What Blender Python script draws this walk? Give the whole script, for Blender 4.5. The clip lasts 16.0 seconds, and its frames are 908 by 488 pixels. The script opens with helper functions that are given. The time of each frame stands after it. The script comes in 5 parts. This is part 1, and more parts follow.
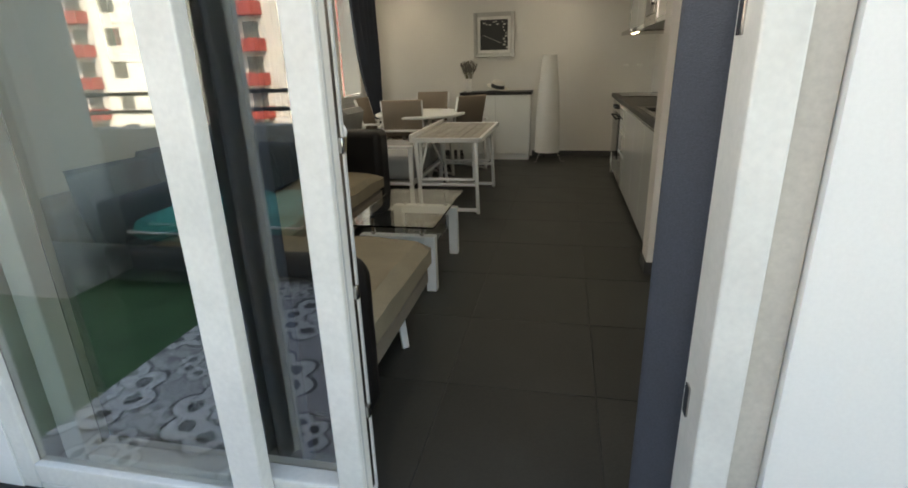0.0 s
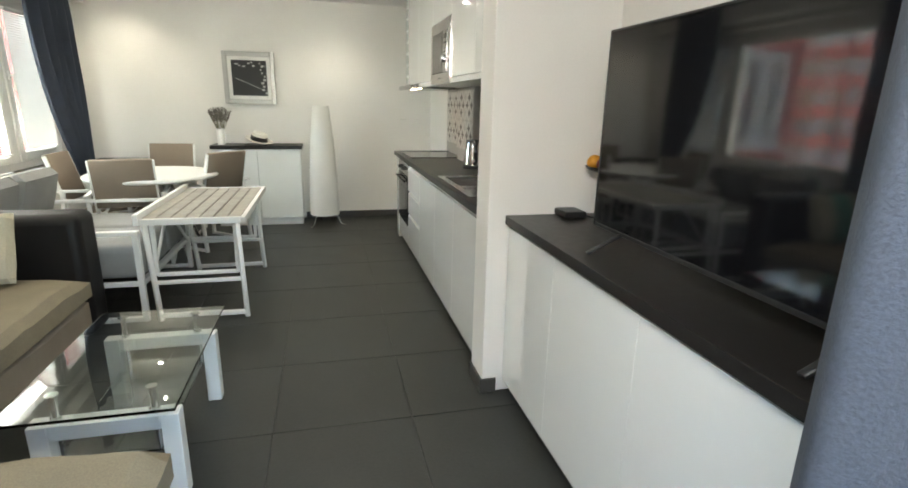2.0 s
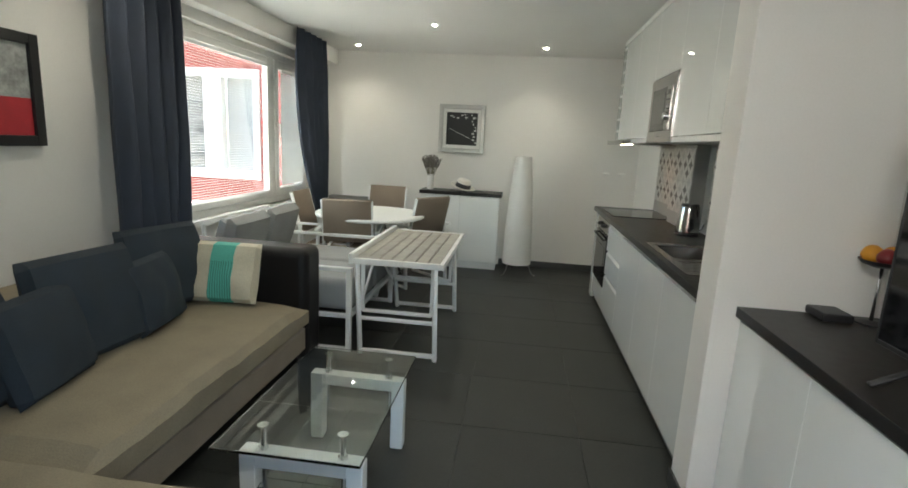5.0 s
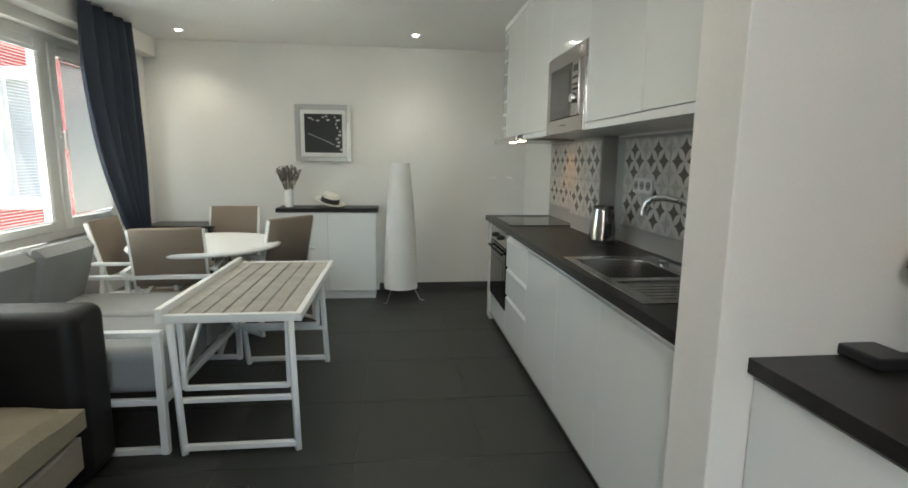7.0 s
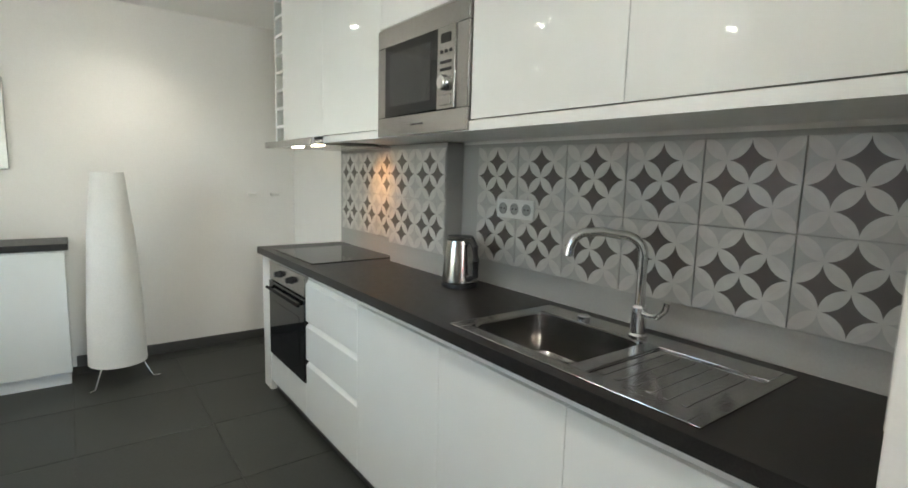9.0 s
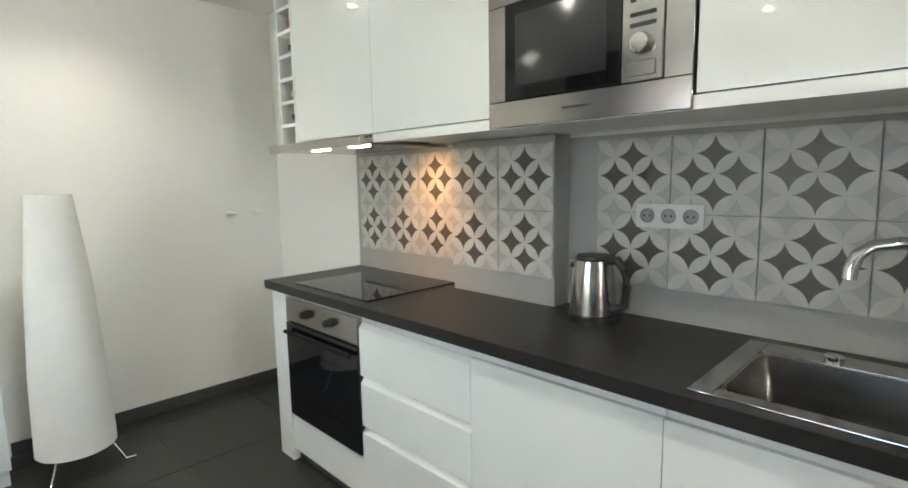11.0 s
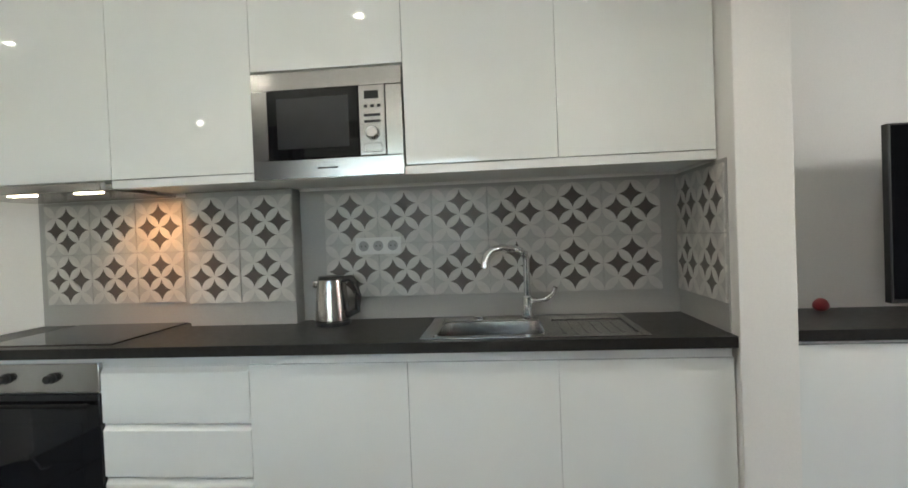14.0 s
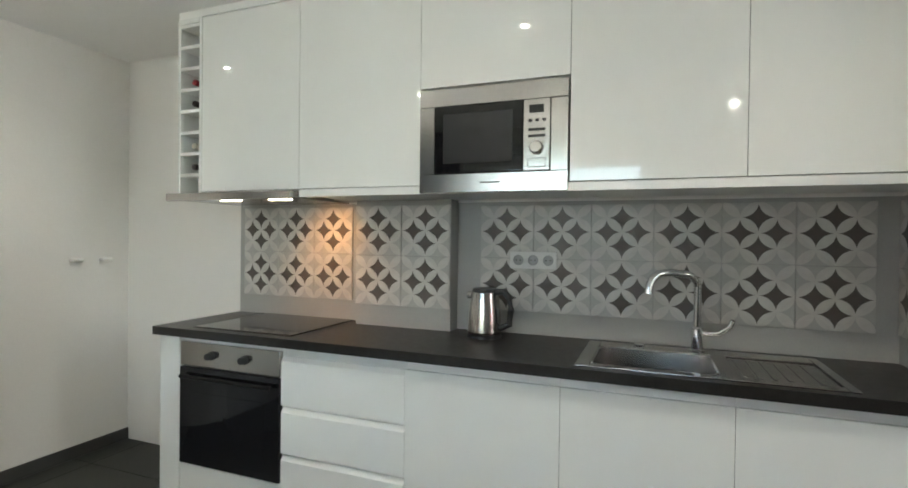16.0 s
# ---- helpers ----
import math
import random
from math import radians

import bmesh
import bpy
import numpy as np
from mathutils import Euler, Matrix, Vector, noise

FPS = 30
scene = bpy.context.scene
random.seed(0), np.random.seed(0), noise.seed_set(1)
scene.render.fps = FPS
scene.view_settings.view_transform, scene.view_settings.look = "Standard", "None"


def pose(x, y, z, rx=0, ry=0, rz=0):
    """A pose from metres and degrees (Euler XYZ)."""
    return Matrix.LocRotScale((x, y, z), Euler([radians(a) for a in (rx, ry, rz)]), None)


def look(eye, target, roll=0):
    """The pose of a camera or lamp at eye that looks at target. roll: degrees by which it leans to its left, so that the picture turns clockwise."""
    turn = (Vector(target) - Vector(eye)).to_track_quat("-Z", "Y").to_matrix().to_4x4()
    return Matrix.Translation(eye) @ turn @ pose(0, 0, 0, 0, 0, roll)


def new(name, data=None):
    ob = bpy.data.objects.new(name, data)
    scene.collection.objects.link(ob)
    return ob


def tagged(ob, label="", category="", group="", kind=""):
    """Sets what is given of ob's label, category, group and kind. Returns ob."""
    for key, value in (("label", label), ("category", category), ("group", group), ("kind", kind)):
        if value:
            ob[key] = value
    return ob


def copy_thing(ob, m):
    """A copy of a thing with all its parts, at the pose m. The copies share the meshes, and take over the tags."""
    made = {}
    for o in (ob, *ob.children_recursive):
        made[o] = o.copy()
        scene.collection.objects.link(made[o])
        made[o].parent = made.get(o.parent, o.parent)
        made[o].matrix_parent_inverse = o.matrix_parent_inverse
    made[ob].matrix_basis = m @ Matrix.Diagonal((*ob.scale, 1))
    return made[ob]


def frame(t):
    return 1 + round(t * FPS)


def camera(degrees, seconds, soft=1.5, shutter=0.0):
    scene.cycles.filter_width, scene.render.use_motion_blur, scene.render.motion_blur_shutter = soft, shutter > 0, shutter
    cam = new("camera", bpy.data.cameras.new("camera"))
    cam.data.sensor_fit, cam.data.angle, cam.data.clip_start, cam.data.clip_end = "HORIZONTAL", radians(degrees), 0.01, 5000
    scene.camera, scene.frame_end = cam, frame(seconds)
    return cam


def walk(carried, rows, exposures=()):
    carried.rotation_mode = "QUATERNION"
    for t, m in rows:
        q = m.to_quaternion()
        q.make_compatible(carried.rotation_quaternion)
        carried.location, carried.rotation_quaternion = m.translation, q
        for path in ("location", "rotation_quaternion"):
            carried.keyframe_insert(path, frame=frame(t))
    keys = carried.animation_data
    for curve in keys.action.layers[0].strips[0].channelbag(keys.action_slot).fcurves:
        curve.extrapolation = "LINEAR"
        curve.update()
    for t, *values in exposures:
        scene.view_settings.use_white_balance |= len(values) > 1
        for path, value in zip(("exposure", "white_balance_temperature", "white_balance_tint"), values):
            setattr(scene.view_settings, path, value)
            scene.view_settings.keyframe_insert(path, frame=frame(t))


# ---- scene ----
cam = camera(82.8, 16.0, soft=1.7)
PATH = [
    (0, (-0.31, 1.839, 1.276), (-0.704, 3.684, 0.614), -1.7),
    (0.5, (-0.416, 2.157, 1.292), (-0.757, 4.025, 0.663), -1.7),
    (1, (-0.434, 2.461, 1.314), (-0.616, 4.357, 0.703), -1.4),
    (1.5, (-0.423, 2.635, 1.343), (-0.324, 4.542, 0.749), -0.4),
    (2, (-0.474, 2.812, 1.385), (-0.002, 4.684, 0.862), 1.3),
    (2.5, (-0.458, 2.89, 1.415), (0.276, 4.699, 0.978), 2.5),
    (3, (-0.46, 2.908, 1.459), (0.143, 4.785, 1.125), 2.7),
    (3.5, (-0.504, 2.896, 1.458), (-0.21, 4.85, 1.151), 3.4),
    (4, (-0.529, 2.873, 1.443), (-0.638, 4.84, 1.102), 3.8),
    (4.2, (-0.554, 2.864, 1.46), (-0.807, 4.811, 1.078), 3.6),
    (6.3, (-0.509, 3.485, 1.372), (-0.61, 5.446, 0.992), -0.6),
    (6.5, (-0.54, 3.565, 1.353), (-0.549, 5.531, 0.988), 0.3),
    (7, (-0.548, 3.875, 1.373), (-0.323, 5.836, 1.051), 0.7),
    (7.5, (-0.594, 4.142, 1.362), (-0.091, 6.056, 1.069), 0.6),
    (8, (-0.675, 4.38, 1.358), (0.07, 6.22, 1.112), 1.0),
    (8.2, (-0.712, 4.5, 1.363), (0.153, 6.285, 1.104), 1.6),
    (10.3, (-0.634, 5.685, 1.391), (0.74, 7.121, 1.166), -1.2),
    (10.5, (-0.67, 5.758, 1.392), (0.719, 7.181, 1.177), -1.2),
    (11, (-0.868, 5.892, 1.379), (0.537, 7.293, 1.127), -1.0),
    (11.5, (-1.121, 6.036, 1.325), (0.333, 7.379, 1.037), -1.1),
    (12, (-1.248, 6.201, 1.311), (0.293, 7.446, 1.041), -1.4),
    (12.5, (-1.366, 6.216, 1.302), (0.34, 7.229, 1.054), -1.6),
    (13, (-1.501, 6.115, 1.277), (0.356, 6.824, 1.047), -2.2),
    (13.5, (-1.565, 6.044, 1.263), (0.383, 6.464, 1.094), -2.6),
    (14, (-1.599, 5.986, 1.283), (0.392, 6.173, 1.249), -2.2),
    (14.5, (-1.663, 5.989, 1.35), (0.326, 6.157, 1.479), -2.0),
    (15, (-1.687, 6.031, 1.354), (0.281, 6.337, 1.53), -0.9),
    (15.5, (-1.647, 6.067, 1.354), (0.286, 6.572, 1.44), -0.3),
    (16, (-1.565, 6.048, 1.343), (0.299, 6.773, 1.322), 0.7),
]
walk(cam, [(t, look(eye, target, roll)) for t, eye, target, roll in PATH],
     exposures=[(0, 2.24, 8400, 8), (0.5, 2.62, 7950, 8), (1, 2.85, 7450, 7), (1.5, 3.32, 7170, 4), (2.5, 3.75, 7070, 5), (3.2, 3.62, 7000, 5), (4.2, 3.03, 6920, 3), (6.5, 3.01, 6700, 3), (8, 3.4, 6650, 4), (10.5, 3.79, 6620, 5), (12.5, 3.65, 6620, 5), (14.5, 3.45, 6720, 6), (16, 3.47, 6670, 5)])

# ---- light ----
world = bpy.data.worlds.new("world")
scene.world = world
world.use_nodes = True
wn = world.node_tree.nodes
sky = wn.new("ShaderNodeTexSky")
sky.sky_type, sky.sun_disc = "NISHITA", False
sky.sun_elevation, sky.sun_rotation = radians(44), radians(33)
wn["Background"].inputs["Strength"].default_value = 0.15
world.node_tree.links.new(sky.outputs[0], wn["Background"].inputs[0])
sun = new("sun", bpy.data.lights.new("sun", "SUN"))
sun.data.energy, sun.data.angle, sun.data.color = 3.0, radians(0.6), (1, 0.95, 0.88)
sun.matrix_world = look((0, 0, 0), (-0.45, -0.7, -0.8))


# added area lamp hidden above the wide window's lintel, filling in for sky light
wl = new("window_skylight", bpy.data.lights.new("window_skylight", "AREA"))
wl.data.shape, wl.data.size, wl.data.size_y, wl.data.energy, wl.data.color = "RECTANGLE", 2.6, 0.5, 9.5, (0.9, 0.96, 1.0)
wl.matrix_world = look((-3.5, 7.3, 2.62), (-1.6, 7.1, 0.9))

# hidden lamp added below the sill; fills in for sunlit ground and house fronts
wb = new("window_bounce", bpy.data.lights.new("window_bounce", "AREA"))
wb.data.shape, wb.data.size, wb.data.size_y, wb.data.energy, wb.data.color = "RECTANGLE", 2.4, 0.4, 9, (1.0, 0.97, 0.93)
wb.matrix_world = look((-3.45, 7.2, 0.62), (-1.2, 7.0, 2.0))
# added lamp under the balcony door's head, filling in for sky light
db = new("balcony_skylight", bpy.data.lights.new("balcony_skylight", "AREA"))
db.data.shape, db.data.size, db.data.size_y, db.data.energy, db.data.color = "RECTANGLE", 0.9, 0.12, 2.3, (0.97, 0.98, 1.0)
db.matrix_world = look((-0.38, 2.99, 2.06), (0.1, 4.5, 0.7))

# ---- materials ----


def mat(name, color, rough=0.5, metal=0.0, vary=0.08, scale=6.0, fine=0.04, fine_scale=120.0, bump=0.0, bump_scale=200.0, coat=0.0, spec=0.5, per_piece=0.0):
    m = bpy.data.materials.new(name)
    m.use_nodes = True
    n, l = m.node_tree.nodes, m.node_tree.links
    b = n["Principled BSDF"]
    b.inputs["Roughness"].default_value = rough
    b.inputs["Metallic"].default_value = metal
    b.inputs["Coat Weight"].default_value = coat
    b.inputs["Coat Roughness"].default_value = 0.03
    b.inputs["Specular IOR Level"].default_value = spec
    co = n.new("ShaderNodeTexCoord")
    a = n.new("ShaderNodeTexNoise")
    a.inputs["Scale"].default_value, a.inputs["Detail"].default_value = scale, 5
    f = n.new("ShaderNodeTexNoise")
    f.inputs["Scale"].default_value, f.inputs["Detail"].default_value = fine_scale, 3
    l.new(co.outputs["Object"], a.inputs["Vector"])
    l.new(co.outputs["Object"], f.inputs["Vector"])

    def band(src, amount):
        r = n.new("ShaderNodeMapRange")
        r.inputs["From Min"].default_value, r.inputs["From Max"].default_value = 0.25, 0.75
        r.inputs["To Min"].default_value, r.inputs["To Max"].default_value = 1 - amount, 1 + amount
        l.new(src, r.inputs["Value"])
        return r.outputs[0]
    k = n.new("ShaderNodeMath")
    k.operation = "MULTIPLY"
    l.new(band(a.outputs[0], vary), k.inputs[0])
    l.new(band(f.outputs[0], fine), k.inputs[1])
    out = k.outputs[0]
    if per_piece:
        oi = n.new("ShaderNodeObjectInfo")
        r = n.new("ShaderNodeMapRange")
        r.inputs["To Min"].default_value, r.inputs["To Max"].default_value = 1 - per_piece, 1 + per_piece
        l.new(oi.outputs["Random"], r.inputs["Value"])
        k2 = n.new("ShaderNodeMath")
        k2.operation = "MULTIPLY"
        l.new(out, k2.inputs[0])
        l.new(r.outputs[0], k2.inputs[1])
        out = k2.outputs[0]
    v = n.new("ShaderNodeVectorMath")
    v.operation = "SCALE"
    v.inputs[0].default_value = color[:3]
    l.new(out, v.inputs["Scale"])
    l.new(v.outputs[0], b.inputs["Base Color"])
    rr = n.new("ShaderNodeMapRange")
    rr.inputs["To Min"].default_value, rr.inputs["To Max"].default_value = rough * 0.8, min(1, rough * 1.2)
    l.new(a.outputs[0], rr.inputs["Value"])
    l.new(rr.outputs[0], b.inputs["Roughness"])
    if bump:
        bn = n.new("ShaderNodeTexNoise")
        bn.inputs["Scale"].default_value, bn.inputs["Detail"].default_value = bump_scale, 4
        l.new(co.outputs["Object"], bn.inputs["Vector"])
        bp = n.new("ShaderNodeBump")
        bp.inputs["Strength"].default_value, bp.inputs["Distance"].default_value = bump, 0.01
        l.new(bn.outputs[0], bp.inputs["Height"])
        l.new(bp.outputs[0], b.inputs["Normal"])
    return m


def glass_mat(name, color=(0.95, 0.98, 0.96), rough=0.0):
    m = bpy.data.materials.new(name)
    m.use_nodes = True
    b = m.node_tree.nodes["Principled BSDF"]
    b.inputs["Base Color"].default_value = (*color, 1)
    b.inputs["Roughness"].default_value = rough
    b.inputs["Transmission Weight"].default_value = 1
    b.inputs["IOR"].default_value = 1.5
    return m


def glow(name, color, strength):
    m = bpy.data.materials.new(name)
    m.use_nodes = True
    b = m.node_tree.nodes["Principled BSDF"]
    b.inputs["Emission Color"].default_value = (*color, 1)
    b.inputs["Emission Strength"].default_value = strength
    return m


WALL = mat("wall_paint", (0.78, 0.76, 0.72), 0.7, vary=0.03, scale=1.5, fine=0.02, bump=0.05, bump_scale=350)
CEIL = mat("ceiling_paint", (0.8, 0.79, 0.76), 0.8, vary=0.02, scale=1.2, fine=0.02)
FLOOR = mat("floor_tile", (0.030, 0.0315, 0.0285), 0.45, vary=0.22, scale=3.5, fine=0.12, fine_scale=60, bump=0.08, bump_scale=90, per_piece=0.08, spec=0.35)
GROUT = mat("grout", (0.06, 0.06, 0.056), 0.9)
GLOSS = mat("white_gloss_lacquer", (0.8, 0.81, 0.78), 0.05, vary=0.01, fine=0.005, coat=0.6)
WHITE = mat("white_lacquer", (0.8, 0.8, 0.77), 0.35, vary=0.02, fine=0.01)
TOP = mat("dark_worktop", (0.017, 0.0152, 0.0142), 0.36, spec=0.34, vary=0.3, scale=30, fine=0.3, fine_scale=220, bump=0.06, bump_scale=260)
PLATE = mat("socket_plastic", (0.66, 0.655, 0.63), 0.4, vary=0.03)
PLATE_IN = mat("socket_recess", (0.3, 0.3, 0.29), 0.5)
HOOK = mat("white_hook_plastic", (0.78, 0.77, 0.73), 0.4, vary=0.02)
STEEL = mat("brushed_steel", (0.42, 0.405, 0.39), 0.19, 1.0, vary=0.05, fine=0.06)
CHROME = mat("chrome", (0.8, 0.8, 0.8), 0.08, 1.0, vary=0.02, fine=0.01)
BLACK_GLASS = mat("black_glass", (0.007, 0.007, 0.008), 0.04, vary=0.05, fine=0.02, spec=0.4)
SCREEN = mat("television_screen", (0.006, 0.006, 0.007), 0.06, vary=0.05, fine=0.02, spec=0.5)
MW_MESH = mat("oven_door_mesh", (0.03, 0.03, 0.031), 0.09, vary=0.1, fine=0.3, fine_scale=500, spec=0.6)
MATT_BLACK = mat("matt_black", (0.008, 0.008, 0.008), 0.75, spec=0.2)
BLACK = mat("black_plastic", (0.015, 0.015, 0.016), 0.4)
LEATHER = mat("black_leatherette", (0.009, 0.008, 0.008), 0.5, spec=0.3, vary=0.15, scale=9, fine=0.1, bump=0.12, bump_scale=240)
BEIGE = mat("beige_microfibre", (0.255, 0.215, 0.15), 0.95, vary=0.14, scale=5, fine=0.12, fine_scale=180, bump=0.2, bump_scale=160)
TAUPE = mat("taupe_microfibre", (0.25, 0.21, 0.165), 0.95, vary=0.12, scale=6, fine=0.12, fine_scale=180, bump=0.2, bump_scale=160)
BLUE = mat("blue_fabric", (0.021, 0.031, 0.043), 0.9, vary=0.2, scale=8, fine=0.2, fine_scale=260, bump=0.25, bump_scale=320)
CURTAIN = mat("blue_curtain", (0.036, 0.046, 0.07), 0.7, vary=0.15, scale=7, fine=0.15, fine_scale=240, bump=0.2, bump_scale=300)
SLATE = mat("slate_blue_curtain", (0.045, 0.052, 0.067), 0.8, vary=0.12, scale=7, fine=0.18, fine_scale=220, bump=0.25, bump_scale=260)
GREY = mat("grey_cushion", (0.27, 0.27, 0.265), 0.95, vary=0.08, scale=6, fine=0.12, fine_scale=220, bump=0.2, bump_scale=280)
FRAME = mat("white_powder_coat", (0.78, 0.78, 0.76), 0.35, vary=0.03, fine=0.02)
GREY_SEAL = mat("grey_rubber", (0.48, 0.47, 0.45), 0.7)
PVC = mat("white_pvc", (0.8, 0.79, 0.75), 0.3, vary=0.04, scale=4, fine=0.02)
DOOR_PVC = mat("aged_door_pvc", (0.70, 0.68, 0.63), 0.35, vary=0.1, scale=5, fine=0.05, fine_scale=60)
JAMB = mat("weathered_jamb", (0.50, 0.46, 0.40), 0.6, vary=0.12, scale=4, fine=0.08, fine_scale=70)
SLAT = mat("grey_wood_slat", (0.33, 0.31, 0.27), 0.7, vary=0.2, scale=9, fine=0.15, fine_scale=90, bump=0.15, bump_scale=120, per_piece=0.1)
MESH = mat("taupe_mesh_fabric", (0.24, 0.19, 0.145), 0.8, vary=0.06, fine=0.2, fine_scale=400, bump=0.2, bump_scale=500)
GLASS = glass_mat("clear_glass", (0.93, 0.98, 0.95))
PANE = glass_mat("window_glass", (0.97, 0.98, 0.98))
COATED = glass_mat("coated_door_glass", (0.9, 0.95, 0.92))
COATED.node_tree.nodes["Principled BSDF"].inputs["IOR"].default_value = 1.95
SILVER = mat("silver_frame", (0.5, 0.49, 0.47), 0.3, 0.9, vary=0.05, scale=12, fine=0.03, fine_scale=90)
MATBOARD = mat("mat_board", (0.78, 0.77, 0.74), 0.8)
# skirting tile colour, which also carries the shade painted on the cabinet plinths
SKIRT = mat("dark_skirting_plinth_shade", (0.05, 0.05, 0.048), 0.45, vary=0.15, fine=0.1)
BACKSPLASH = mat("grey_backsplash", (0.36, 0.352, 0.33), 0.6, vary=0.04, fine=0.04)
PAPER = mat("lamp_paper", (0.82, 0.81, 0.77), 0.85, vary=0.03, fine=0.04, bump=0.15, bump_scale=60)
RED = mat("red_cladding", (0.42, 0.07, 0.055), 0.7, vary=0.1)
RENDER_WHITE = mat("white_render", (0.8, 0.78, 0.75), 0.85, vary=0.04, scale=1.0)

# ---- mesh helpers ----


def box(bm, x0, x1, y0, y1, z0, z1, bevel=0.0, seg=2):
    ret = bmesh.ops.create_cube(bm, size=1)
    vs = ret["verts"]
    bmesh.ops.scale(bm, verts=vs, vec=(x1 - x0, y1 - y0, z1 - z0))
    bmesh.ops.translate(bm, verts=vs, vec=((x0 + x1) / 2, (y0 + y1) / 2, (z0 + z1) / 2))
    if bevel:
        es = list({e for v in vs for e in v.link_edges})
        bmesh.ops.bevel(bm, geom=es, offset=bevel, segments=seg, profile=0.5, affect="EDGES")
    return bm


def boxes(*specs, bevel=0.0, seg=2):
    bm = bmesh.new()
    for sp in specs:
        box(bm, *sp, bevel=bevel, seg=seg)
    return bm


def bar(bm, p, q, w, d=None, bevel=0.003):
    """A square bar from p to q, w wide and d deep."""
    p, q = Vector(p), Vector(q)
    d = d or w
    tmp = bmesh.new()
    box(tmp, -w / 2, w / 2, -d / 2, d / 2, 0, (q - p).length, bevel, 1)
    m = Matrix.Translation(p) @ (q - p).to_track_quat("Z", "Y").to_matrix().to_4x4()
    bmesh.ops.transform(tmp, matrix=m, verts=tmp.verts)
    merge(bm, tmp)


def merge(bm, tmp):
    me = bpy.data.meshes.new("tmp")
    tmp.to_mesh(me)
    tmp.free()
    bm.from_mesh(me)
    bpy.data.meshes.remove(me)


def lathe(bm, prof, cx=0, cy=0, n=32):
    """Turn (radius, z) pairs about the upright through cx, cy."""
    rings = []
    for r, z in prof:
        rings.append([bm.verts.new((cx + r * math.cos(2 * math.pi * i / n), cy + r * math.sin(2 * math.pi * i / n), z)) for i in range(n)])
    for a, b in zip(rings, rings[1:]):
        for i in range(n):
            bm.faces.new((a[i], a[(i + 1) % n], b[(i + 1) % n], b[i]))
    bm.faces.new(rings[0][::-1])
    bm.faces.new(rings[-1])
    return bm


def tube(bm, pts, r, n=16):
    """A round tube through the points."""
    pts = [Vector(p) for p in pts]
    rings = []
    for i, p in enumerate(pts):
        d = (pts[min(i + 1, len(pts) - 1)] - pts[max(i - 1, 0)]).normalized()
        q = d.to_track_quat("Z", "Y")
        rings.append([bm.verts.new(p + q @ Vector((r * math.cos(2 * math.pi * k / n), r * math.sin(2 * math.pi * k / n), 0))) for k in range(n)])
    for a, b in zip(rings, rings[1:]):
        for k in range(n):
            bm.faces.new((a[k], a[(k + 1) % n], b[(k + 1) % n], b[k]))
    bm.faces.new(rings[0][::-1])
    bm.faces.new(rings[-1])
    return bm


def cushion_bm(w, d, h, puff=0.5, nx=16, ny=12, seedv=0, dents=0.0):
    """A soft slab: w by d in plan, h thick, fullest in the middle, base at z 0."""
    bm = bmesh.new()
    grid = {}
    for side in (0, 1):
        for i in range(nx + 1):
            for j in range(ny + 1):
                u, v = 2 * i / nx - 1, 2 * j / ny - 1
                full = (max(0, 1 - abs(u) ** 6) * max(0, 1 - abs(v) ** 6)) ** 0.5
                thick = h / 2 * ((1 - puff) * min(1, full * 2.2) + puff * (1 - 0.6 * u * u) * (1 - 0.6 * v * v) * min(1, full * 2))
                z = h / 2 + (thick if side else -thick)
                if dents:
                    z += dents * noise.noise((u * 2 + seedv, v * 2, seedv * 1.7 + side)) * full
                pin = 1 - 0.05 * (1 - full)
                grid[side, i, j] = bm.verts.new((u * w / 2 * pin, v * d / 2 * pin, z))
    for side in (0, 1):
        for i in range(nx):
            for j in range(ny):
                f = [grid[side, i, j], grid[side, i + 1, j], grid[side, i + 1, j + 1], grid[side, i, j + 1]]
                bm.faces.new(f if side else f[::-1])
    edge = [(i, 0) for i in range(nx)] + [(nx, j) for j in range(ny)] + [(i, ny) for i in range(nx, 0, -1)] + [(0, j) for j in range(ny, 0, -1)]
    for a, b in zip(edge, edge[1:] + edge[:1]):
        bm.faces.new((grid[0, *a], grid[0, *b], grid[1, *b], grid[1, *a]))
    return bm


def moved(bm, m):
    bmesh.ops.transform(bm, matrix=m, verts=bm.verts)
    return bm


def smooth_mesh(me, angle=25):
    me.set_sharp_from_angle(angle=radians(angle))
    for p in me.polygons:
        p.use_smooth = max(abs(c) for c in p.normal) < 0.99999


def finish(name, bm, material, smooth):
    bmesh.ops.recalc_face_normals(bm, faces=bm.faces)
    me = bpy.data.meshes.new(name)
    bm.to_mesh(me)
    bm.free()
    if smooth:
        smooth_mesh(me)
    me.materials.append(material)
    return me


def thing(name, loc, label, category, group=""):
    ob = new(name)
    ob.location = loc
    ob.empty_display_size = 0.1
    return tagged(ob, label, category, group)


def root_of(ob):
    while ob.parent:
        ob = ob.parent
    return ob


def part(name, bm, material, parent, label="", smooth=True, local=False):
    """One mesh under a thing or a part. The bmesh is in world places unless local."""
    if not local:
        bmesh.ops.translate(bm, verts=bm.verts, vec=-root_of(parent).location)
    ob = new(name, finish(name, bm, material, smooth))
    ob.parent = parent
    if label:
        ob["label"] = label
    return ob


